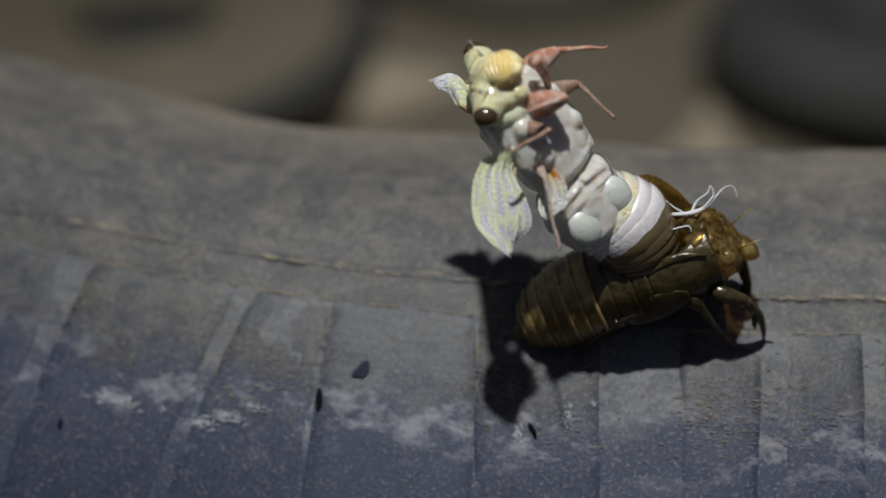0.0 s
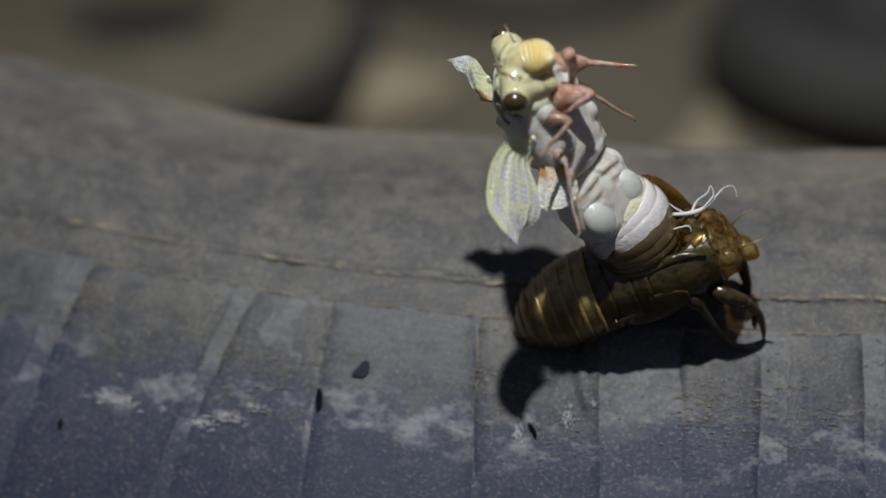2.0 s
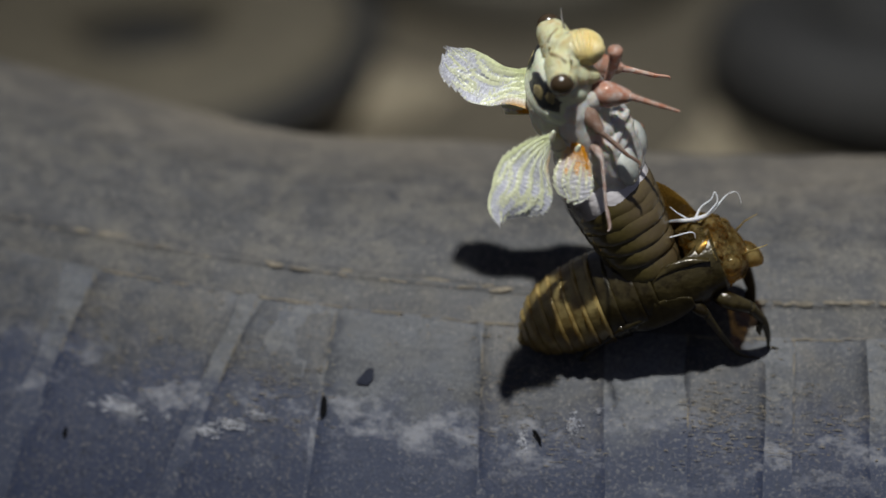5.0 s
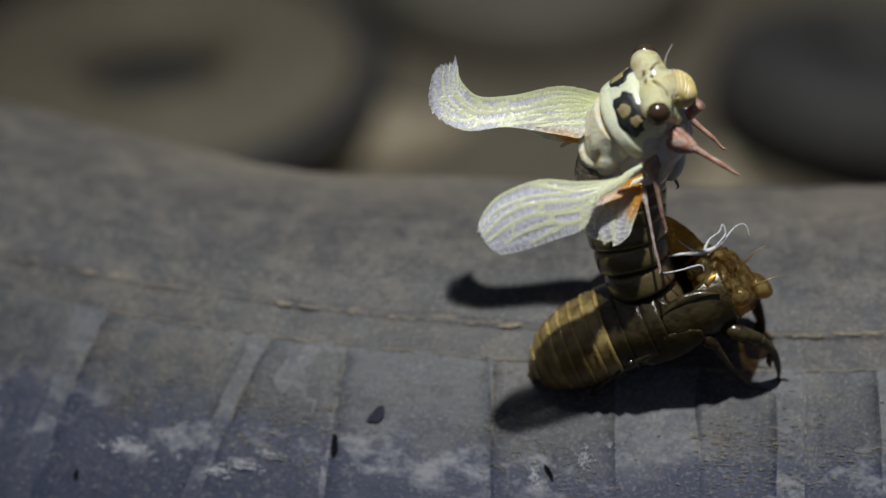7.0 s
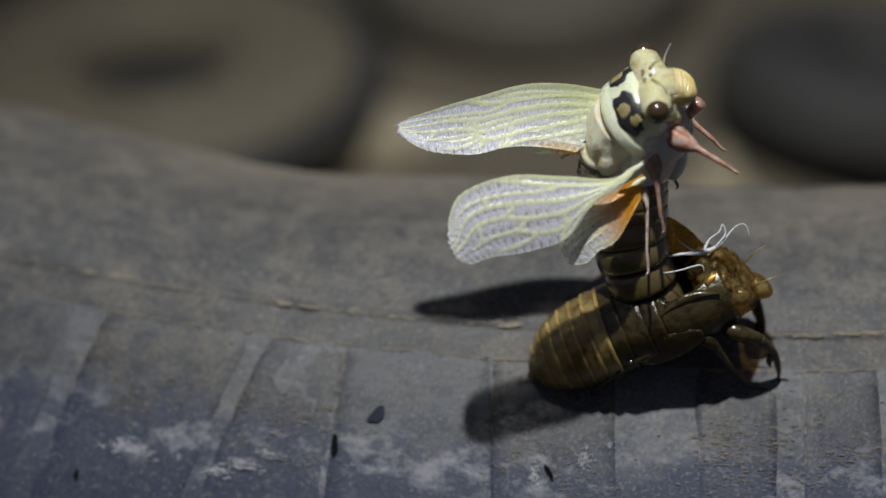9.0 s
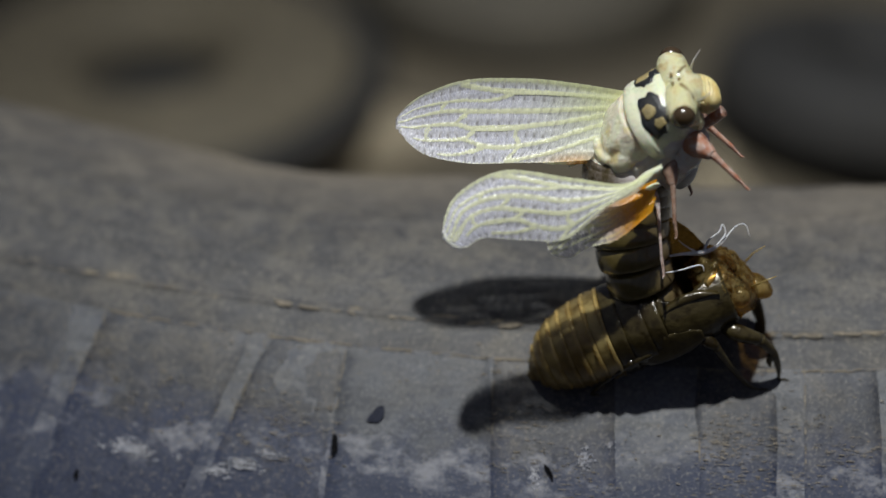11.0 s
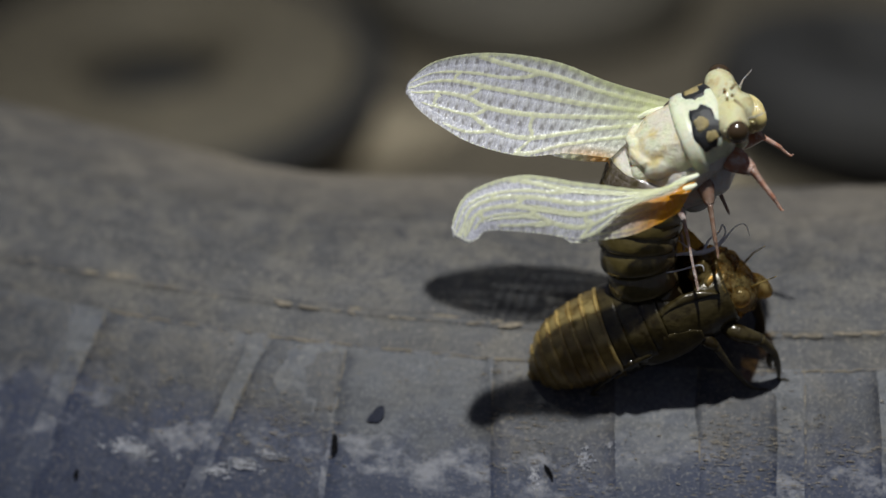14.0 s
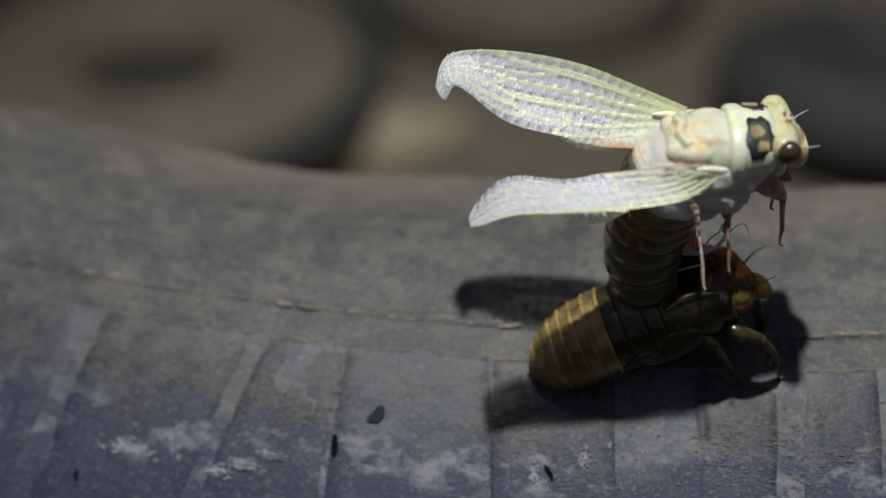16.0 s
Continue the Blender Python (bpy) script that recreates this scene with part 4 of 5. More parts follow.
# legs: hip in thorax millimetres; thigh and shin directions on the stage at their times
LEG_PLAN = {
    ("foreleg", -1): ((3.8, -2.6, -3.4), 4.8, 6.0, 1.55, {
        0: ((.8, .2, .5), (-.75, -.3, .4)), 2.1: ((.85, .1, .45), (-.4, -.3, .6)), 2.6: ((1, 0, .3), (.8, -.2, .3)), 4: ((1, 0, .2), (1, -.2, 0)), 6.3: ((1, -.35, .3), (1, -.5, .1)), 7: ((.75, -.4, .5), (.8, -.5, .2)), 9.1: ((.75, -.4, .5), (.8, -.5, .2)),
        12.5: ((.6, -.5, .6), (.6, -.8, 0)), 14: ((.6, -.4, .6), (.6, -.8, 0)), 14.3: ((.8, -.5, -.3), (.3, -.9, -.2)), 14.5: ((.9, -.4, -.4), (.1, -1, -.2)), 15: ((.75, -.6, -.45), (.2, -.95, -.2)), 16: ((.8, -.55, -.45), (0, -1, -.2))}),
    ("foreleg", 1): ((3.8, 2.6, -3.4), 4.8, 6.0, 1.55, {
        0: ((.75, .55, -.1), (1, .1, 0)), 4: ((1, -.2, -.2), (1, -.1, 0)), 6.3: ((.9, -.3, -.3), (.8, -.5, 0)), 7: ((.8, -.3, -.3), (.7, -.6, 0)), 12.5: ((.7, -.4, -.3), (.7, -.6, 0)),
        14: ((.9, -.1, -.2), (.8, -.5, 0)), 14.3: ((.7, -.35, -.5), (.5, -.85, -.2)), 14.5: ((.8, -.45, -.5), (.5, -.85, -.2)), 15: ((.9, -.35, -.5), (.1, -1, -.2)), 16: ((.9, -.3, -.5), (-.1, -1, -.2))}),
    ("middle_leg", -1): ((0.0, -3.0, -3.9), 4.6, 6.4, 1.2, {
        0: ((.8, -.05, .5), (-.7, -.4, .4)), 2.1: ((.8, -.2, .5), (-.5, -.6, .4)), 4: ((.7, -.7, .2), (.5, -.5, -.6)), 6.3: ((.3, -1, .3), (.7, -.7, .1)), 7: ((.1, -1, .3), (.2, -1, 0)), 12.5: ((.1, -1, .3), (0, -1, .1)),
        14: ((.2, -1, .3), (.15, -1, 0)), 14.5: ((.1, -1, -.3), (.05, -1, -.1)), 16: ((.15, -1, -.3), (.05, -1, -.1))}),
    ("middle_leg", 1): ((0.0, 3.0, -3.9), 4.6, 6.4, 1.2, {
        0: ((.7, .3, .0), (.6, -.5, .3)), 4: ((.5, -.5, -.6), (.8, -.3, -.4)), 7: ((.4, -.8, -.4), (.4, -.9, 0)), 12.5: ((.4, -.8, -.4), (.3, -.9, 0)), 14: ((.5, -.85, -.3), (.4, -.9, 0)),
        14.5: ((.4, -.8, -.3), (.3, -.9, 0)), 16: ((.5, -.7, -.3), (-.2, -1, 0))}),
    ("hind_leg", -1): ((-4.6, -3.2, -3.7), 4.4, 8.6, 0.74, {
        0: ((.2, -.5, .8), (.2, -1, .1)), 4: ((.3, -.4, .8), (.2, -1, 0)), 6.3: ((.2, -.8, .5), (0, -1, .3)), 7: ((.2, -.8, .4), (.2, -1, 0)), 8: ((.2, -.8, .5), (0, -1, .1)), 9.1: ((.2, -.9, .4), (0, -1, .1)),
        14: ((.4, -.9, .2), (.2, -1, 0)), 14.5: ((.3, -.9, .2), (.2, -1, 0)), 16: ((.3, -.9, .2), (.1, -1, 0))}),
    ("hind_leg", 1): ((-4.6, 3.2, -3.7), 4.4, 8.6, 0.74, {
        0: ((.5, -.3, -.5), (.4, -.8, -.3)), 4: ((.4, -.6, -.6), (.3, -.9, -.3)), 7: ((.3, -.8, -.5), (.2, -1, 0)), 14: ((.4, -.9, -.4), (.2, -1, 0)), 16: ((.4, -.9, -.4), (.1, -1, 0))}),
}
LEG_SKIN = {"foreleg": PINK, "middle_leg": LEG_SHADED_BROWN, "hind_leg": LEG_ROSE}
LEGS = []
for (name, side), (hip, l1, l2, girth, plan) in LEG_PLAN.items():
    thigh = part(name, limb([(-0.8, 0, 0.2), (0.4, 0, 0.1), (l1 * 0.45, 0, -0.1), (l1 * 0.85, 0, 0), (l1, 0, 0)], (0.5 * girth, 0.95 * girth, 1.0 * girth, 0.62 * girth, 0.42 * girth)), LEG_SKIN[name], cicada, "soft pinkish jointed leg" if name == "foreleg" else "slim brownish-pink jointed leg")
    shin = part("shin", limb([(-0.1, 0, 0), (l2 * 0.3, 0, 0.05), (l2 * 0.66, 0, 0), (l2 * 0.74, 0, 0.1), (l2 * 0.95, 0, 0.25), (l2, 0, -0.2)], (0.26 * girth + 0.08, 0.17 * girth + 0.08, 0.15 * girth + 0.07, 0.22, 0.17, 0.06)), LEG_SKIN[name], thigh)
    LEGS.append((thigh, shin, hip, l1, plan))

# abdomen: plates that slide along a bent line from the thorax into the shell
SEGMENTS = []
for k in range(13):
    w = (4.3, 4.7, 5.1, 5.5, 5.8, 6.0, 6.0, 5.9, 5.7, 5.4, 5.1, 4.7, 4.2)[k]
    rings = [(-1.35, w * 0.9, w * 0.84, 0), (-1.1, w * 0.965, w * 0.9, 0), (-0.2, w, w * 0.93, 0), (0.9, w * 0.985, w * 0.92, 0), (1.5, w * 0.95, w * 0.88, 0), (1.9, w * 0.85, w * 0.8, 0)]
    seg = part("abdomen_plate", loft(smooth_rings(rings, 2), 34, 2.0, bump=lambda i, th: 0.02 * noise.noise((i * 0.3 + k, math.cos(th) * 3, math.sin(th) * 3))), OLIVE if k > 5 else BELLY_FOLD if k > 3 else THORAX, cicada, "glossy olive-brown belly plate" if k > 5 else "pale folded plate with dark back")
    SEGMENTS.append(seg)

# ---- wings ----
FAR_FORE = {
    0: (((0.4, 5.1, 3.5), (1.2, 5.6, 4.2), (1.8, 6, 4.7), (2.6, 6.4, 5.5), (3.1, 6.5, 6.4), (3.3, 6.2, 7.3)),
         ((-0.4, 1.3, 4.2), (0.3, 1.9, 5.1), (1, 2.8, 5.5), (1.8, 3.8, 5.6), (2.3, 4.3, 6.4), (2.8, 4.7, 7.4))),
    2.1: (((0.4, 5.1, 3.5), (1.2, 5.6, 4.2), (1.8, 6, 4.7), (2.6, 6.4, 5.5), (3.1, 6.5, 6.4), (3.3, 6.2, 7.3)),
         ((-0.4, 1.3, 4.2), (0.3, 1.9, 5.1), (1, 2.8, 5.5), (1.8, 3.8, 5.6), (2.3, 4.3, 6.4), (2.8, 4.7, 7.4))),
    2.4: (((-0.7, 5.3, 2.2), (-0.6, 5.5, 3.5), (0.1, 6.5, 5), (0.6, 7.3, 6.5), (0.6, 7.5, 8.3), (0.4, 7.4, 9.9)),
         ((-2.4, 0.7, 2.5), (-2.3, 1.4, 4.4), (-2.7, 1.6, 6.7), (-2.7, 2, 8.1), (-1.2, 4.4, 9.1), (0.2, 6.5, 10.1))),
    4: (((-0.6, 5.4, 1.9), (-1, 5.2, 3.3), (-0.6, 6, 5.1), (-0.2, 7.2, 7.4), (-0.2, 7.7, 9.2), (-0.9, 7.5, 11.6)),
         ((-2.8, 0.4, 2.1), (-2.8, 1.4, 4.5), (-3.6, 1.6, 7.1), (-3.5, 2.5, 9.2), (-2.1, 4.8, 10.4), (-1.1, 6.6, 11.8))),
    6.3: (((0.6, 5, 1.3), (-1.7, 5.2, 4.6), (-4.3, 4.7, 7.4), (-4.3, 6.2, 9.8), (-4.1, 7.9, 12.2), (-3, 9.1, 12.6)),
         ((-4.4, -0.6, 1.6), (-5.5, 0.3, 4.4), (-7.2, 1.1, 8.1), (-9.8, 2.2, 13.2), (-8.8, 5.4, 16.9), (-3.7, 9.3, 16))),
    6.5: (((0.9, 5.1, 1.1), (-2.1, 6, 5.2), (-6, 5.4, 8.1), (-6.2, 7.2, 10.7), (-6, 9.3, 13.3), (-4.5, 10.8, 13.9)),
         ((-4.9, 0.2, 2), (-6.8, 1.4, 5.5), (-9, 2.7, 9.4), (-12, 4.2, 14.3), (-10.6, 7.6, 17.3), (-5.5, 10.9, 16.8))),
    7: (((0.4, 4.7, 0.7), (-2.9, 5.8, 4.8), (-7.8, 5.2, 8.2), (-10.9, 5.6, 11.3), (-11.3, 7.3, 13.7), (-10.3, 8.7, 14.5)),
         ((-5.2, -0.4, 1.3), (-7.9, 0.7, 4.8), (-10.5, 1.8, 8.4), (-14.3, 2, 11.8), (-15.6, 4.1, 15.4), (-12.7, 8.1, 17.6))),
    8: (((0.5, 4.8, 0.8), (-2.8, 5.9, 5), (-6.2, 6.2, 8.3), (-10.5, 5.3, 10.9), (-13.9, 4.9, 13.4), (-18.1, 5.1, 17.3)),
         ((-5.5, -0.7, 1.3), (-8.6, 0.1, 4.9), (-11.7, 0.9, 8.4), (-14.7, 0.6, 10.7), (-17.6, 1.6, 14.5), (-18, 3.7, 17.4))),
    9: (((0.5, 4.8, 0.9), (-2.8, 5.8, 5), (-6.2, 6.1, 8.4), (-10.7, 5.5, 11.7), (-15.3, 4.8, 15), (-19.1, 4.3, 17.7)),
         ((-6, -1.3, 1), (-8.9, -0.3, 4.7), (-11.7, 0, 7.7), (-14.9, -0.2, 10.3), (-17.9, 0.7, 14), (-19.5, 2.2, 17.3))),
    9.2: (((0.3, 4.6, 0.8), (-4.4, 5.7, 5.2), (-8.6, 6.3, 8.6), (-13.1, 6.4, 11.8), (-18.2, 5.5, 14.2), (-22, 3.9, 15)),
         ((-7.4, -1.9, 0.5), (-10.4, -1.6, 2.7), (-13.6, -1.3, 5.3), (-17.4, -1, 8.1), (-20.4, -0.4, 10.8), (-22.4, 1.5, 14.2))),
    11.3: (((0.4, 4.5, 0.5), (-4.3, 5.8, 5.3), (-8.8, 6.7, 9.5), (-14.1, 7.1, 13.7), (-19.1, 6.2, 16.4), (-22.9, 4.6, 17.5)),
         ((-7.2, -2, 0.6), (-11, -1.9, 3.5), (-14.7, -1.6, 6.4), (-18.9, -1.2, 9.9), (-22, 0, 13.5), (-23.5, 2.1, 16.8))),
    12.5: (((-0, 4.5, 0.9), (-5.3, 6.4, 6.1), (-9.8, 7.7, 10.1), (-15.4, 8.3, 14.1), (-21.1, 7.7, 16.8), (-25.3, 6.1, 17.6)),
         ((-8.2, -1.7, 0.7), (-12.1, -1.2, 3.5), (-16.6, -0.9, 6.5), (-20.6, 0.3, 10.1), (-23.7, 2, 13.8), (-25.8, 3.8, 16.9))),
    14: (((0.3, 5, 1.3), (-5.3, 7.4, 5.6), (-10.3, 10.1, 10.1), (-16.6, 11.7, 14), (-22.4, 11.9, 16.3), (-26.8, 10.7, 16.7)),
         ((-8.7, 0.1, 1), (-13.3, 1.1, 3.8), (-18.3, 1.6, 6), (-23, 3.5, 9.7), (-25.9, 6, 13.2), (-27.5, 8.2, 16))),
    14.5: (((-1.2, 6.2, 0.9), (-8.2, 9.1, 4.4), (-14.5, 11.7, 7.6), (-22.4, 13.2, 9.7), (-29.2, 13.2, 10), (-32.1, 10.6, 7.4)),
         ((-9.4, 1.6, -0.9), (-14, 2, 0.1), (-19.3, 2.6, 1.3), (-24.7, 3.9, 3.3), (-29.5, 7, 7.4), (-31, 6.4, 7.2))),
    16: (((-3.6, 5.9, 0.7), (-9.9, 7.8, 2.9), (-16.6, 9.7, 5), (-24.6, 10.9, 6.1), (-31.3, 10.8, 5.8), (-33.7, 9, 3.5)),
         ((-10.3, 1.5, -1.9), (-14.4, 1.7, -1.6), (-19.1, 2.3, -0.5), (-25.1, 3.5, 1), (-30.9, 6.2, 4.5), (-32.4, 4.8, 3.2))),
}
NEAR_FORE = {
    0: (((1.6, -6.7, -0.2), (2, -7.4, 3.1), (1, -9.7, 5.2), (-0.9, -12.7, 6.1), (-2.7, -15.2, 4.8), (-3.7, -16.6, 3.8)),
         ((0.4, -6.5, -0.6), (-1, -8.6, 0.3), (-2.5, -10.6, 0), (-4.3, -13, 0), (-4.6, -13.9, 1.9), (-5.4, -15.3, 3.2))),
    2.1: (((1.6, -6.7, -0.2), (2, -7.4, 3.1), (1, -9.7, 5.2), (-0.9, -12.7, 6.1), (-2.7, -15.2, 4.8), (-3.7, -16.6, 3.8)),
         ((0.4, -6.5, -0.6), (-1, -8.6, 0.3), (-2.5, -10.6, 0), (-4.3, -13, 0), (-4.6, -13.9, 1.9), (-5.4, -15.3, 3.2))),
    2.4: (((1, -6.9, 1.5), (0.2, -7.3, 4.5), (-1.4, -9, 6.6), (-2.9, -11.2, 6.9), (-4.7, -14.1, 6.1), (-5.5, -15.8, 5.3)),
         ((0, -6.8, 0.7), (-1.7, -8.9, 1), (-3.2, -11.1, 0.3), (-4.7, -13.1, -0), (-5.8, -13.7, 2.5), (-6.7, -14.4, 4.2))),
    4: (((0.3, -6.8, 3.1), (-0.2, -6.6, 6), (-2.1, -8.3, 7.8), (-4.1, -11.2, 7.5), (-5.7, -13.8, 6.7), (-6.5, -15.4, 5.8)),
         ((-1.4, -7.6, 2.1), (-2.8, -9.7, 1.4), (-4, -11.6, 0.2), (-5.4, -13.5, -0.2), (-6.7, -13.7, 2.7), (-7.4, -13.9, 4.5))),
    6.3: (((1.1, -7.1, -1.8), (-1.8, -8.4, 0.3), (-5, -8.5, 4.7), (-6.8, -8.7, 7.2), (-9.5, -9.9, 9.1), (-11.8, -11.9, 9.3)),
         ((-0.5, -8.9, -0.6), (-2.8, -10, 0.8), (-5.8, -12.5, 1.1), (-7.9, -13.2, 3), (-9.6, -12.9, 5.9), (-11.5, -13.4, 7.8))),
    7: (((1.3, -7.3, -1.4), (-1.8, -8.4, 0.1), (-4.8, -8.3, 2.9), (-8.1, -7.7, 6.6), (-12.3, -8.7, 9.1), (-15.9, -10.9, 9.7)),
         ((-2.1, -9.9, -0.2), (-4.5, -10.6, 1.1), (-7, -12.7, 0.8), (-10.2, -13.6, 2.5), (-13.6, -14.2, 4.7), (-16.1, -14.3, 6.8))),
    8: (((1.5, -7.1, -1.4), (-1.9, -8.3, 0.2), (-5.8, -7.9, 4.3), (-9.8, -7.2, 8.7), (-14.3, -8.4, 11.4), (-18, -11.7, 10.8)),
         ((-2.2, -9.9, -0.2), (-5.1, -10.9, 1.2), (-9.1, -13.6, 1.4), (-12.6, -14.1, 4), (-16, -14.6, 6.4), (-19.1, -14.9, 8.7))),
    9: (((1.4, -7.1, -1.4), (-2, -8.3, 0.3), (-5.7, -7.7, 4.5), (-10.1, -7, 9.4), (-15.2, -8.2, 12.6), (-18.8, -11.5, 11.9)),
         ((-2.3, -9.9, -0.2), (-5.2, -10.9, 1.3), (-9.2, -13.4, 1.9), (-13.3, -14.2, 4.5), (-16.3, -14.3, 7.2), (-19.5, -14.9, 9.3))),
    9.2: (((1.5, -7.2, -1.3), (-2.7, -8.8, -0.1), (-7.6, -8.9, 3.3), (-14.3, -8.2, 8.7), (-18.6, -9.7, 10.1), (-21.7, -13.1, 8.6)),
         ((-2.4, -10.1, -0.6), (-5.8, -11.1, 0.6), (-11.1, -13.5, 1.6), (-14.5, -13.7, 3.7), (-17.5, -14.2, 5.3), (-21, -15.4, 6.3))),
    11.3: (((1.5, -7.2, -1.2), (-2.9, -8.7, 0.5), (-7.3, -7.8, 4.9), (-13, -6.5, 10.5), (-18.5, -8.5, 12.6), (-22.3, -11.7, 12)),
         ((-2.4, -10.2, -0.3), (-5.7, -11.2, 1.1), (-10.8, -13.5, 2.4), (-14.7, -13.3, 5.5), (-18.6, -12.7, 9), (-21.2, -13.8, 9.8))),
    12.5: (((1.1, -7.1, -0.9), (-3.7, -8.4, 0.8), (-9, -7.8, 4.7), (-15.2, -6.6, 9.7), (-21.4, -8.6, 11.5), (-25, -10.9, 11.3)),
         ((-2.9, -9.7, -0), (-7, -10.9, 1.2), (-12.8, -13, 2.4), (-17.3, -12.9, 5.3), (-21.5, -12.2, 8.5), (-23.7, -13.4, 8.6))),
    14: (((0.7, -6.9, -0.3), (-5, -7.7, 1.1), (-11.7, -6.2, 5.2), (-17.9, -4.7, 9.1), (-24, -5.6, 10.5), (-27.9, -8.5, 9.2)),
         ((-3.1, -8.8, 0.3), (-8.1, -9.4, 1.6), (-13.5, -11.3, 1.8), (-18.5, -10.2, 4.8), (-23.5, -9.2, 7.6), (-25.7, -10.4, 7.3))),
    14.25: (((-0.3, -8, 2.3), (-5.6, -8.1, 2.7), (-13.3, -7.5, 4.2), (-20.9, -6.6, 5.9), (-26.7, -7.4, 5.8), (-29.6, -9.3, 4)),
         ((-4.3, -8.3, 1.1), (-9.2, -7.6, 1.1), (-15.4, -7.8, 0.5), (-21, -5.9, 1.8), (-25.9, -5.9, 1.2), (-28, -6.7, -0.7))),
    14.5: (((-0.4, -7.1, 0.4), (-4.9, -8.5, -1.1), (-12, -7.9, -0.5), (-18.5, -7.5, -0), (-25.4, -7.9, -0.3), (-28.2, -9.5, -2.2)),
         ((-2.1, -5.6, 0.6), (-8.6, -4.8, 0.4), (-15.4, -4.1, -0), (-21.9, -2.7, 0.4), (-27.5, -2.8, -0.9), (-30.3, -4.5, -4.1))),
    15: (((-0.4, -6.9, 0.5), (-5, -8.5, -1.9), (-12.2, -8.6, -2.6), (-19.3, -8.5, -3.2), (-25.2, -8.6, -4), (-29.8, -9.3, -5.3)),
         ((-2.6, -5.1, 0.8), (-8.5, -4.8, -0.6), (-15, -4.1, -1.7), (-22.2, -3.5, -2.9), (-26.7, -3.1, -4.2), (-30.4, -4.4, -7.3))),
    15.5: (((-0.2, -7.5, -0.4), (-5, -8.9, -2.5), (-12.2, -9.2, -3), (-19.4, -9.2, -3.3), (-25.3, -9.3, -3.7), (-29.8, -10, -4.8)),
         ((-2.7, -5.8, 0), (-8.5, -5.4, -1), (-14.4, -4.8, -1.8), (-21.6, -4.1, -2.5), (-26.5, -3.6, -3.4), (-30.6, -4.9, -6.4))),
    16: (((-0.7, -6.8, 0.3), (-5, -8.4, -2.2), (-12.2, -8.7, -3.2), (-19.3, -8.5, -3.6), (-25.2, -8.4, -4), (-30, -9, -5.2)),
         ((-3.4, -5.2, 0.4), (-8.2, -4.3, -0.2), (-13.7, -3.8, -1.4), (-18.9, -3.4, -2.6), (-25.8, -2.2, -2.9), (-30.7, -3.9, -6.9))),
}
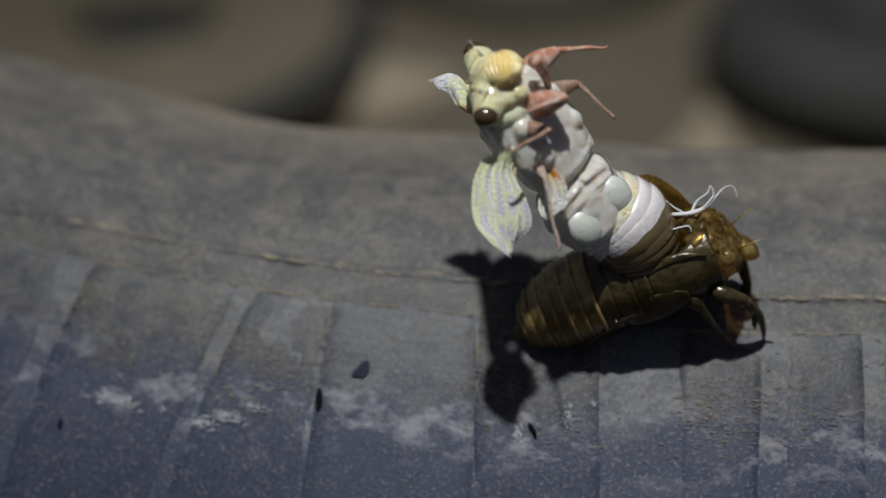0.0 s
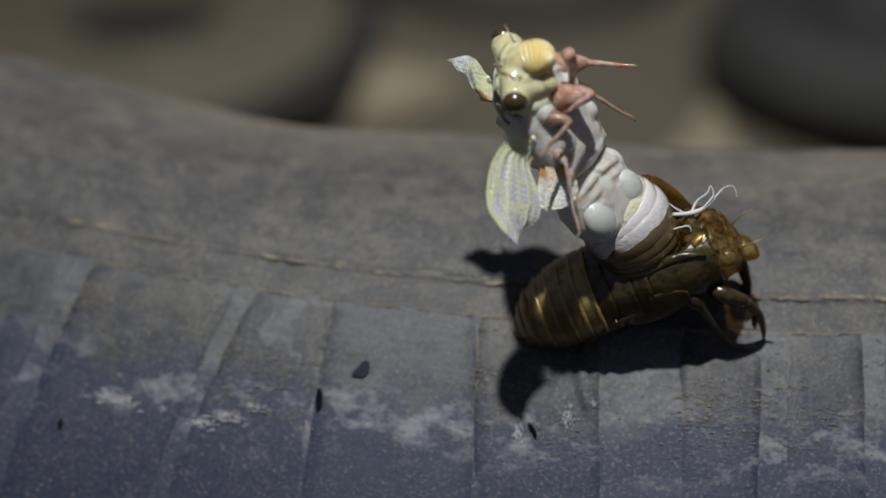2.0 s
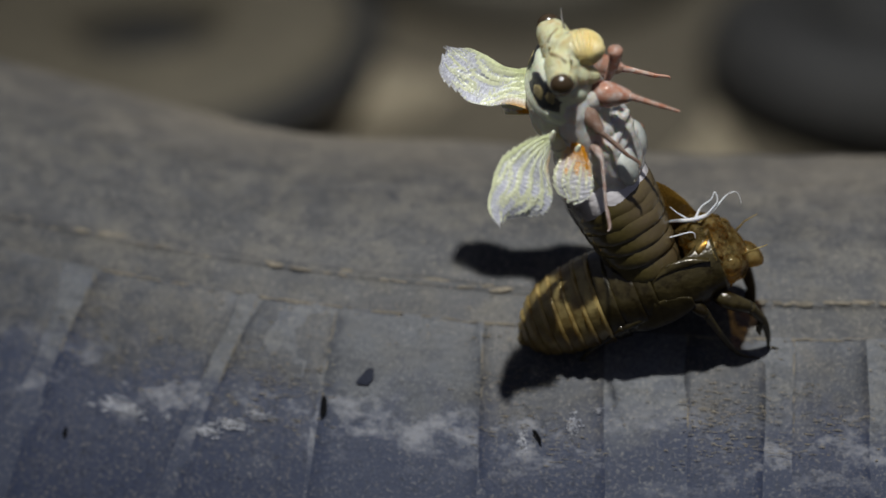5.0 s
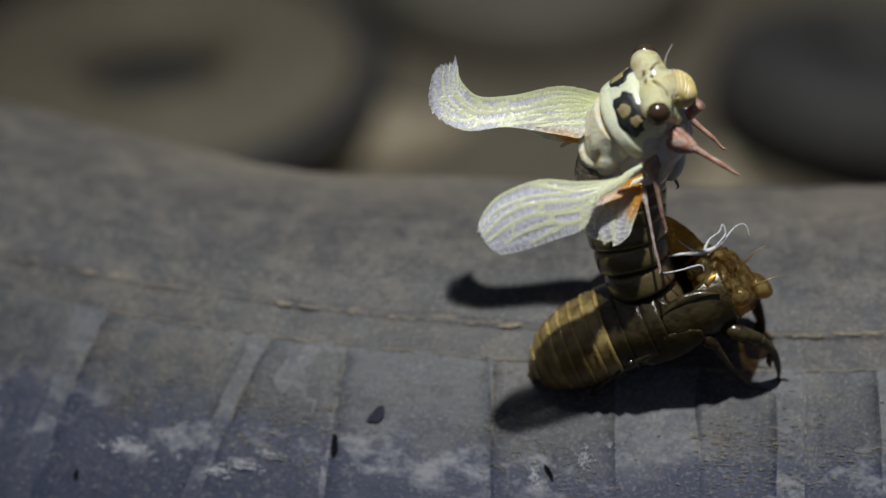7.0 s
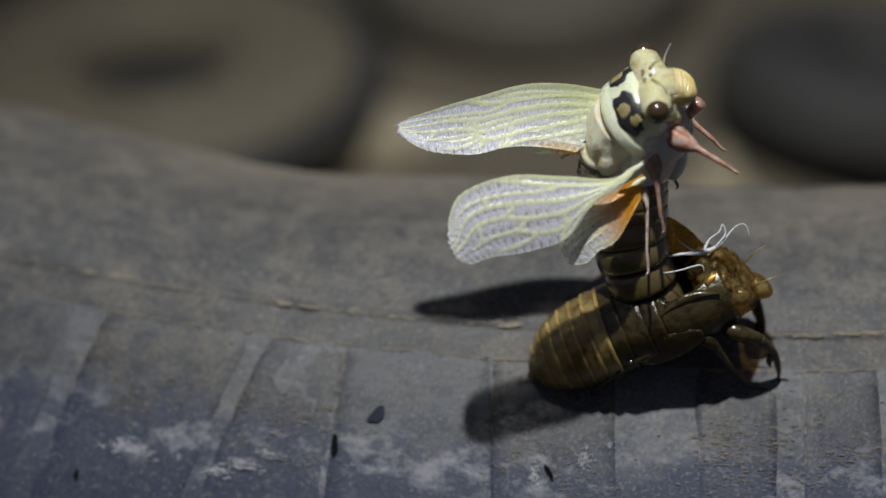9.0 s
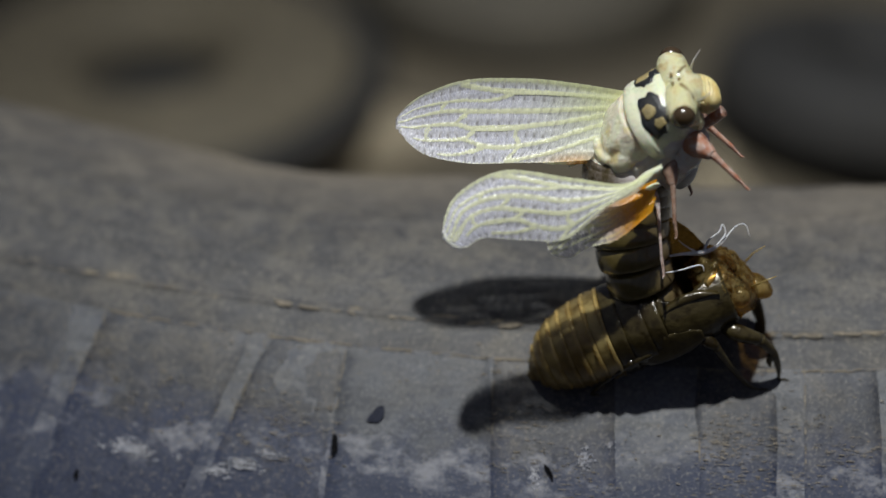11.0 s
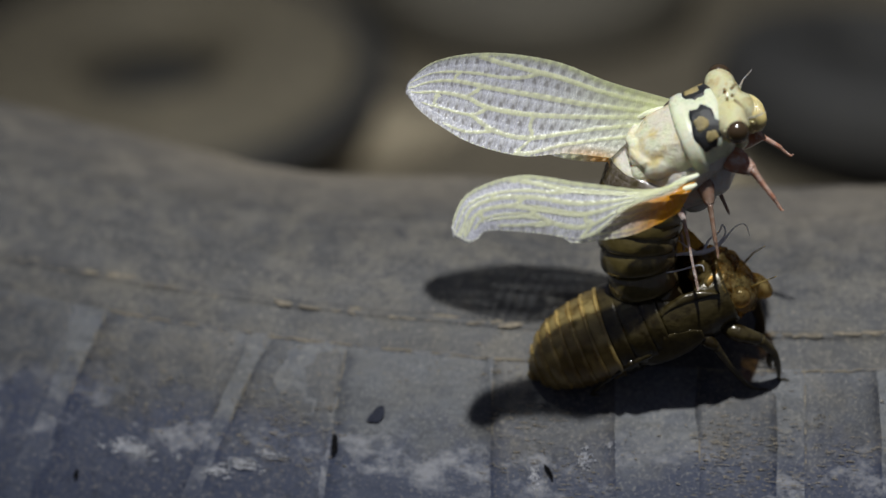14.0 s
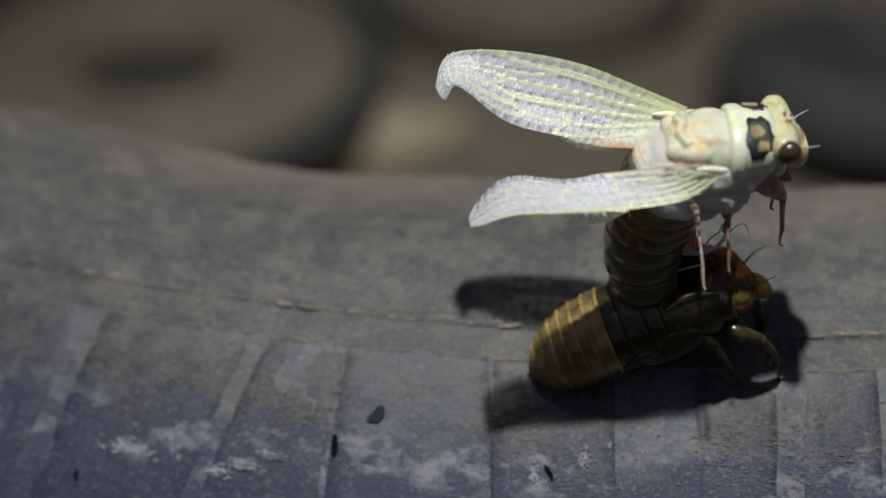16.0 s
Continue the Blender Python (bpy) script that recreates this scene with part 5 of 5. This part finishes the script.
NEAR_HIND = {
    0: (((-1.2, -6.9, -1.4), (-2, -8.1, -1.7), (-3.7, -10.3, -1.6), (-4.8, -12.2, -0.7)),
         ((-1.2, -7.7, -2.6), (-2.8, -9.3, -4.5), (-4, -11.1, -4.9), (-4.7, -12.2, -3.5))),
    4: (((-1, -7.5, -2), (-1.6, -7.9, -0.7), (-3.1, -9.3, 0.2), (-5.4, -12.2, -0.2)),
         ((-0.5, -8, -2.4), (-1.8, -10.2, -3.8), (-2.8, -11.9, -4.5), (-3.9, -12.8, -3.3))),
    6.3: (((-1.7, -7, -2.9), (-4.9, -8.5, -0.9), (-6.8, -9.8, -0.7), (-7.1, -11.4, -2.8)),
         ((-1, -7.5, -3.2), (-2.6, -9.2, -4), (-4, -10.6, -4.3), (-5.8, -12.2, -4.5))),
    7: (((-0.8, -6.9, -3.1), (-5.1, -8.2, -1.1), (-8, -9.9, -0.9), (-8.3, -11.8, -2.9)),
         ((-1.4, -8.8, -3.8), (-2.7, -10.2, -4.5), (-3.8, -11.3, -5), (-5.3, -12.8, -5.4))),
    8: (((-0.7, -6.9, -3.3), (-6, -8.6, -0.8), (-9.1, -10.1, -0.1), (-10.8, -12.2, -1.3)),
         ((-1.7, -9, -3.9), (-5.4, -12.2, -4.8), (-6.7, -12.6, -4.1), (-9.4, -14.6, -4.3))),
    9: (((-0.7, -6.9, -3.3), (-6.2, -8.6, -0.7), (-9.6, -10.2, 0.3), (-12.1, -12, 0)),
         ((-1.8, -9, -3.9), (-6.3, -12.3, -4.2), (-8.3, -12.9, -3.2), (-11.4, -14.4, -2.7))),
    11.3: (((-0.9, -7.1, -2.9), (-6.5, -8.7, -0.6), (-11.1, -9.8, 1.4), (-14.7, -11.6, 2)),
         ((-2.8, -10.5, -4.2), (-7.3, -12.4, -3.2), (-10.2, -12.6, -1.4), (-13.6, -13.7, -0.2))),
    12.5: (((-0.9, -6.9, -2.9), (-6.8, -7.8, -0.6), (-11.8, -8.4, 1.7), (-16.1, -10.5, 1.9)),
         ((-3.5, -9.9, -3.7), (-8.2, -11.7, -3), (-11.7, -11.8, -1.2), (-15, -12.4, 0.1))),
    14: (((-0.4, -6, -2.1), (-6.6, -6.9, 0.4), (-12.2, -7.4, 3), (-17.4, -9.4, 4.3)),
         ((-3.3, -8.8, -3.1), (-8.9, -10.6, -1.5), (-13.1, -11.1, 0.7), (-15.9, -11.2, 2.8))),
    14.5: (((-1.5, -4, -3), (-9.1, -5.1, -2.7), (-14.9, -4.9, -1), (-19.1, -6.6, -1.5)),
         ((-3.8, -5.7, -3.7), (-9.9, -6.8, -3.6), (-14.7, -7.5, -2.9), (-18, -8, -2.2))),
    15: (((-1.8, -0.9, -4.9), (-9.8, -2.5, -6.4), (-15.2, -4, -7.5), (-19, -4.7, -7.6)),
         ((-4.4, -2.3, -5.8), (-10.6, -3.8, -7), (-14.1, -5.6, -8.3), (-17.5, -6.6, -8.7))),
    16: (((-1.6, -0.9, -5.2), (-9.9, -2.2, -6.4), (-14.6, -3.1, -6.8), (-19.8, -3.8, -6.8)),
         ((-3.8, -1.9, -5.7), (-10.7, -3.3, -6.8), (-14.8, -4.9, -8), (-18.3, -5.6, -8.1))),
}
FAR_HIND = {
    0: (((0.4, 6.1, 3.9), (0.3, 5.9, 4.4), (0.4, 6, 4.7), (0.4, 5.9, 5)),
         ((-1.1, 3, 4.6), (-0.9, 3.3, 4.8), (-0.6, 3.6, 5), (-0.3, 4.1, 5.1))),
    4: (((-2.2, 4.4, 1.5), (-2.7, 4.3, 2.4), (-3.1, 4.1, 3.2), (-3.3, 4.3, 3.9)),
         ((-3.8, 1.7, 1.8), (-3.9, 1.9, 2.7), (-3.9, 2.3, 3.3), (-3.8, 2.7, 4))),
    6.3: (((-5.5, 3.2, 1), (-6.3, 3.4, 2.1), (-7.2, 4, 3.6), (-8, 4.5, 5.1)),
         ((-6.3, 1.7, 1.2), (-7.1, 2.1, 2.3), (-7.6, 2.6, 3.5), (-7.9, 3.3, 4.4))),
    7: (((-5.8, 2.9, -0.4), (-7.6, 3.3, 1.2), (-9, 3.9, 2.7), (-10.4, 4.4, 4.1)),
         ((-6.6, 1.5, -0.4), (-7.9, 2.1, 1.1), (-9, 2.7, 2.4), (-9.7, 3.4, 3.4))),
    9: (((-6.6, 2, -0.7), (-8.4, 2.2, 0.8), (-10, 2.6, 2.1), (-11.5, 2.8, 3.6)),
         ((-7.3, 0.6, -0.8), (-8.8, 0.9, 0.7), (-10.2, 1.4, 2), (-11.2, 1.8, 3))),
    11.3: (((-8.2, 0.9, -1.3), (-10.5, 0.9, 0.1), (-12.5, 1.3, 1.5), (-14.2, 1.6, 2.7)),
         ((-8.9, -0.5, -1.4), (-10.7, -0.2, 0), (-12.5, 0.1, 1.3), (-13.8, 0.5, 2.3))),
    12.5: (((-8.8, 1.6, -1), (-11.2, 1.8, 0.4), (-13.4, 2.3, 1.9), (-15.2, 2.7, 3)),
         ((-9.6, 0.1, -1.2), (-11.5, 0.5, 0.1), (-13.5, 1, 1.5), (-14.9, 1.4, 2.4))),
    14: (((-8.6, 3.2, -1.1), (-11.3, 3.7, 0.3), (-13.7, 4.4, 1.4), (-16.1, 4.9, 2.6)),
         ((-9.4, 1.7, -1.3), (-11.8, 2.3, -0.2), (-14.1, 3, 1.1), (-15.8, 3.7, 2.2))),
    14.5: (((-9, 4.9, -1.8), (-12.3, 5.3, -1.5), (-14.9, 6.1, -1), (-18.3, 6.5, -0.7)),
         ((-9.5, 3.3, -2.6), (-12.5, 3.8, -2.3), (-15.2, 4.5, -1.8), (-17.1, 5.2, -1.2))),
    16: (((-8.5, 4.9, -2.4), (-11.9, 5.2, -2.4), (-15.3, 5.7, -2.4), (-18.7, 5.8, -2.9)),
         ((-9, 3.4, -3.3), (-12.4, 3.5, -3.7), (-15.5, 3.9, -3.8), (-18.1, 4.7, -3.3))),
}


def wing_place(table_row, u, v):
    """A place of the wing, in thorax millimetres: u from root to tip, v from front to hind margin."""
    out = []
    u = max(0.0, u - 0.07 * u ** 6 * abs(2 * v - 1) ** 4)
    for keys in table_row:
        pts = [Vector(k) for k in keys]
        n = len(pts) - 1
        i = min(int(u * n), n - 1)
        t = u * n - i
        a, b, c, d = pts[max(i - 1, 0)], pts[i], pts[i + 1], pts[min(i + 2, n)]
        if i == 0:
            a = b * 2 - c
        if i == n - 1:
            d = c * 2 - b
        out.append(0.5 * (2 * b + (c - a) * t + (2 * a - 5 * b + 4 * c - d) * t * t + (3 * b - 3 * c + d - a) * t ** 3))
    lead, trail = out
    m = lead.lerp(trail, v)
    up = (trail - lead).cross(Vector(table_row[0][-1]) - Vector(table_row[0][0]))
    if up.length > 1e-6:
        m = m + up.normalized() * 0.06 * (trail - lead).length * math.sin(math.pi * v) * WING_SIGN[0]
    return m


WING_SIGN = [1]


def patch_frame(row, u, v):
    e = 0.02
    p = wing_place(row, u, v)
    du = (wing_place(row, min(u + e, 1), v) - wing_place(row, max(u - e, 0), v)) / (min(u + e, 1) - max(u - e, 0))
    dv = (wing_place(row, u, min(v + e, 1)) - wing_place(row, u, max(v - e, 0))) / (min(v + e, 1) - max(v - e, 0))
    return p, du, dv


def rigid(p, du, dv):
    x = du.normalized()
    y = (dv - x * dv.dot(x)).normalized()
    m = Matrix((x, y, x.cross(y))).transposed().to_4x4()
    m.translation = p
    return m


# half width in millimetres, and the way over the wing from root to tip and from front to hind margin
VEINS_FORE = (
    (0.55, ((0, 0), (0.5, 0), (1, 0))),
    (0.34, ((0, 0.12), (0.25, 0.14), (0.42, 0.14), (0.56, 0.10), (0.64, 0.04))),
    (0.26, ((0.42, 0.14), (0.52, 0.24), (0.70, 0.22), (0.86, 0.20), (0.97, 0.22))),
    (0.36, ((0, 0.22), (0.22, 0.33), (0.42, 0.37), (0.58, 0.37), (0.72, 0.34), (0.86, 0.36), (0.98, 0.42))),
    (0.24, ((0.70, 0.22), (0.72, 0.28), (0.72, 0.34))),
    (0.36, ((0, 0.30), (0.2, 0.48), (0.40, 0.56), (0.56, 0.58), (0.66, 0.52), (0.78, 0.52), (0.88, 0.56), (0.97, 0.62))),
    (0.24, ((0.60, 0.37), (0.63, 0.45), (0.66, 0.52))),
    (0.26, ((0.56, 0.58), (0.62, 0.70), (0.74, 0.74), (0.88, 0.80))),
    (0.24, ((0.78, 0.52), (0.80, 0.63), (0.80, 0.76))),
    (0.34, ((0, 0.42), (0.2, 0.68), (0.38, 0.80), (0.52, 0.80), (0.62, 0.70))),
    (0.24, ((0.40, 0.56), (0.40, 0.68), (0.38, 0.80), (0.42, 0.97))),
    (0.24, ((0.52, 0.80), (0.62, 0.90), (0.74, 0.94))),
    (0.30, ((0, 0.62), (0.18, 0.84), (0.34, 0.95), (0.42, 0.98))),
    (0.20, ((0, 1), (0.5, 1), (1, 1))),
    (0.22, ((0.99, 0), (0.99, 0.5), (0.99, 1))),
)
VEINS_HIND = (
    (0.36, ((0, 0), (0.5, 0), (1, 0))),
    (0.20, ((0, 0.2), (0.4, 0.3), (0.7, 0.28), (1, 0.3))),
    (0.20, ((0, 0.4), (0.4, 0.6), (0.7, 0.62), (1, 0.6))),
    (0.17, ((0.55, 0.29), (0.58, 0.45), (0.55, 0.61))),
    (0.17, ((0, 0.7), (0.3, 0.86), (0.7, 0.9))),
    (0.14, ((0, 1), (0.5, 1), (1, 1))),
    (0.14, ((0.99, 0), (0.99, 0.5), (0.99, 1))),
)


@functools.lru_cache(None)
def vein_line(keys, length, width):
    """Close-set places along one vein, in wing millimetres."""
    return np.array([(u * length, v * width) for u, v in smooth_rings(keys, 24)])


def vein_height(net, u, v, length, width):
    """How far a place belongs to a vein: 1 on its ridge, 0 off it."""
    best = 0.0
    for r, keys in net:
        line = vein_line(keys, length, width)
        d = math.sqrt(((line - (u * length, v * width)) ** 2).sum(1).min())
        best = max(best, 1 - min(1.0, d / (r * (1.45 - 0.6 * u))) ** 2)
    return best


WING_PANELS = []
HINGES = []


def wing(name, table, rest_row, nu, vs, sign, veins, root_stain, label):
    """A wing as a hinge and many small stiff panels that slide over one another and fold in pleats."""
    hinge = part(name, limb([(0.9, 0, 0), (0, 0, 0), (-1.4, 0, 0.2), (-2.8, 0, 0.2)], (0.2, 0.42, 0.38, 0.15)), VEIN, cicada, label)
    HINGES.append((hinge, table))
    WING_SIGN[0] = sign
    mid = patch_frame(rest_row, 0.5, 0.5)
    length, width = round(mid[1].length), round(mid[2].length)
    mat = FILM if "fore" in name else FILM_HIND
    nn, mm = 8, 9
    for i in range(nu):
        for j in range(len(vs) - 1):
            u0, u1, v0, v1 = i / nu, (i + 1) / nu, vs[j], vs[j + 1]
            uc, vc = (u0 + u1) / 2, (v0 + v1) / 2
            rp, rdu, rdv = patch_frame(rest_row, uc, vc)
            inv = rigid(rp, rdu, rdv).inverted()
            eu, ev = 0.22 * (u1 - u0), 0.12 * (v1 - v0)
            bm = bmesh.new()
            g, veined, stained, ambered = [], [], [], []
            for p in range(nn + 1):
                rowv = []
                for q in range(mm + 1):
                    uu = min(max(u0 - eu + (u1 - u0 + 2 * eu) * p / nn, 0), 1)
                    vv = min(max(v0 - ev + (v1 - v0 + 2 * ev) * q / mm, 0), 1)
                    w = inv @ wing_place(rest_row, uu, vv)
                    rib = vein_height(veins, uu, vv, length, width)
                    # ribs stand proud; the film between them is puckered like a ladder
                    w.z += 0.08 * rib + 0.06 * math.exp(-(vv / 0.04) ** 2) + (1 - rib) * (0.045 * math.sin(uu * length * 8.5 + 2 * noise.noise((uu * 9, vv * 30, 2))) + 0.06 * noise.noise((uu * 40, vv * 12, sign * 3)))
                    rowv.append(bm.verts.new(w))
                    veined.append(rib)
                    stained.append(root_stain(uu, vv))
                    ambered.append(0.7 * math.exp(-((uu - 0.08) / 0.14) ** 2 - ((1 - vv) / 0.1) ** 2) if "fore" in name else 0.0)
                g.append(rowv)
            for p in range(nn):
                for q in range(mm):
                    bm.faces.new((g[p][q], g[p + 1][q], g[p + 1][q + 1], g[p][q + 1]))
            panel = part("wing_panel", bm, mat, hinge)
            for key, values in (("vein", veined), ("root_stain", stained), ("amber", ambered)):
                panel.data.attributes.new(key, "FLOAT", "POINT").data.foreach_set("value", values)
            WING_PANELS.append((panel, table, uc, vc, i, j, rdu.length, rdv.length, sign, nu, v1 - v0))
    return hinge


def green_root(u, v):
    return min(1.0, math.exp(-(u / 0.24) ** 2) * (0.45 + 0.55 * math.exp(-((v - 0.1) / 0.35) ** 2)) + 0.8 * math.exp(-(v / 0.06) ** 2) * max(0.0, 1 - 0.8 * u))


def orange_root(u, v):
    return min(1.0, 1.1 * math.exp(-(u / 0.36) ** 2.5))


def full_size(table, t0):
    """The wing at its fullest: laid out by the shape at one time, every stretch as long and as broad as it ever gets."""
    lead, trail = ([Vector(p) for p in side] for side in table[t0])
    out = ([lead[0]], [])
    for k in range(len(lead) - 1):
        most = max((Vector(side[k + 1]) - Vector(side[k])).length for t, row in table.items() if t > 5 for side in row)
        out[0].append(out[0][-1] + (lead[k + 1] - lead[k]).normalized() * most)
    for k, (a, b) in enumerate(zip(lead, trail)):
        chord = max((Vector(row[1][k]) - Vector(row[0][k])).length for row in table.values())
        out[1].append(out[0][k] + (b - a).normalized() * chord)
    return out


FORE_V = (0.0, 0.14, 0.28, 0.43, 0.58, 0.72, 0.86, 1.0)
HIND_V = (0.0, 0.3, 0.6, 1.0)
wing("far_forewing", FAR_FORE, full_size(FAR_FORE, 14), 24, FORE_V, 1, VEINS_FORE, green_root, "long milky veined forewing with green front edge")
wing("near_forewing", NEAR_FORE, full_size(NEAR_FORE, 12.5), 24, FORE_V, -1, VEINS_FORE, green_root, "long milky veined forewing with green front edge")
wing("near_hindwing", NEAR_HIND, full_size(NEAR_HIND, 12.5), 10, HIND_V, -1, VEINS_HIND, orange_root, "short hindwing with orange base")
wing("far_hindwing", FAR_HIND, FAR_HIND[16], 4, HIND_V, 1, VEINS_HIND, orange_root, "short hindwing with orange base")


BEND = ((0, 19, 27), (2.1, 27, 31), (2.4, 30, 30), (4.2, 33, 28), (6.3, 28, 10), (7, 30, 0), (9.1, 30, 0), (11.3, 22, 0), (12.5, 18, 0), (13.8, 16, 0), (14, 10, 0), (14.5, 2, 0), (16, 0, 0))


def bend(t):
    """How far the hind body is bowed down, aside and about its length behind the collar."""
    down, aside = (radians(float(np.interp(t, [b[0] for b in BEND], [b[k] for b in BEND]))) for k in (1, 2))
    twist = radians(float(np.interp(t, (0, 2.1, 2.4, 4.2, 6.3), (-40, -38, -34, -32, 0))))
    return Matrix.Rotation(aside, 4, "Z") @ Matrix.Rotation(-down, 4, "Y") @ Matrix.Rotation(twist, 4, "X")


def hang(t):
    """1 while the body hangs back out of the shell, 0 once it sits up."""
    return float(np.interp(t, (2.1, 2.4, 4.2, 6.3), (1, 0.9, 0.85, 0)))


def motions():
    walk(hind_breast, [(b[0], bend(b[0]) @ Matrix.Translation(Vector((7.0 - 12.5 * hang(b[0]), 0, -2.4 + 2.8 * hang(b[0]))) * MM) @ Matrix.Rotation(radians(-14 * hang(b[0])), 4, "X")) for b in BEND])
    walk(thorax, [(b[0], bend(b[0])) for b in BEND])
    walk(cicada, [(t, body_pose(t)) for t in [r[0] for r in BODY]])
    for thigh, shin, hip, l1, plan in LEGS:
        rows, rows2 = [], []
        for t in sorted(set(plan) | {b[0] for b in BEND}):
            d1, d2 = (tuple(float(np.interp(t, list(plan), [d[k][c] for d in plan.values()])) for c in range(3)) for k in (0, 1))
            inv = body_pose(t).to_3x3().inverted()
            x, x2 = (inv @ turn_to(d1)).normalized(), (inv @ turn_to(d2)).normalized()
            y = x.cross(Vector((0, 0, 1))).normalized() if abs(x.z) < 0.97 else Vector((0, 1, 0))
            m = Matrix((x, y, x.cross(y))).transposed()
            rel = m.inverted() @ x2
            y2 = (Vector((0, 1, 0)) - rel * rel.y).normalized()
            m2 = Matrix((rel, y2, rel.cross(y2))).transposed().to_4x4()
            m2.translation = Vector((l1, 0, 0)) * MM
            m = m.to_4x4()
            m.translation = (bend(t) @ Vector(hip) if hip[0] < 2 else Vector(hip)) * MM
            rows.append((t, m))
            rows2.append((t, m2))
        walk(thigh, rows)
        walk(shin, rows2)
    inside = P(27.0, -8.0, 3.5)
    times = [r[0] for r in BODY]
    for k, seg in enumerate(SEGMENTS):
        rows = []
        for t in times:
            m = body_pose(t)
            early, late = hang(t), float(np.interp(t, (13.8, 14.5), (0, 1)))
            p0 = m @ bend(t) @ (Vector((-5.6 - 4.0 * early, 0, -2.2 + 1.6 * early - 1.0 * late)) * MM)
            p1 = m @ bend(t) @ (Vector((-8.0 - 9.5 * early + 1.5 * late, 0, -3.6 + 4.2 * early - 4.0 * late)) * MM)
            enter = P(21.5 + 2.8 * early, -0.5 + 3.0 * early, 7.0 + 2.0 * early)
            s = ((k + 0.2) / 12.6) ** (1.8 - 1.38 * early)
            def along(s):
                return p0 * (1 - s) ** 3 + p1 * 3 * s * (1 - s) ** 2 + enter * 3 * s * s * (1 - s) + inside * s ** 3
            p, d = along(s), (along(s - 0.03) - along(s + 0.03)).normalized()
            side = (m @ bend(t)).to_3x3() @ Vector((0, 1, 0))
            side = (side - d * side.dot(d)).normalized()
            w = Matrix((d, side, d.cross(side))).transposed().to_4x4()
            w.translation = p
            rows.append((t, m.inverted() @ w))
        walk(seg, rows)
    for hinge, table in HINGES:
        rows = [(t, Matrix.Translation(Vector(row[0][0]).lerp(Vector(row[1][0]), 0.2) * MM)) for t, row in table.items()]
        walk(hinge, rows)
    for panel, table, uc, vc, i, j, lu, lv, sign, nu, dv_rest in WING_PANELS:
        rows = []
        for t, row in table.items():
            WING_SIGN[0] = sign
            mid = patch_frame(row, 0.5, 0.5)
            # in the folded wing the panels draw together, so that none juts over its margin
            half_u, half_v = min(0.5, 0.5 * lu / nu / max(mid[1].length, 1)), min(0.5, 0.5 * dv_rest * lv / max(mid[2].length, 1))
            u, v = uc, vc
            if half_u > 0.5 / nu:
                u = uc * (1 - half_u) / (1 - 0.5 / nu)
            if half_v > 0.5 * dv_rest:
                v = half_v + (vc - 0.5 * dv_rest) * (1 - 2 * half_v) / (1 - dv_rest)
            p, du, dv = patch_frame(row, u, v)
            if t < 5:
                du, dv = du.lerp(mid[1], 0.25), dv.lerp(mid[2], 0.35)
            m = rigid(p, du, dv)
            fv = math.acos(min(1.0, dv.length / lv)) * (0.16 if t < 5 else 0.0) * (-1) ** j
            m = m @ Matrix.Rotation(max(-1.1, min(1.1, fv)), 4, "X")
            lift = (0.02 * (12 - i) * max(0.0, 1 - du.length / lu) + 0.05 * j * max(0.0, 1 - dv.length / lv)) if t < 6 else 0.004 * ((i + j) % 3)
            m.translation = (p + m.to_3x3().col[2] * lift * sign - Vector(row[0][0]).lerp(Vector(row[1][0]), 0.2)) * MM
            rows.append((t, m))
        if rows[-1][0] < 16:
            rows.append((16, rows[-1][1]))
        walk(panel, rows)


motions()
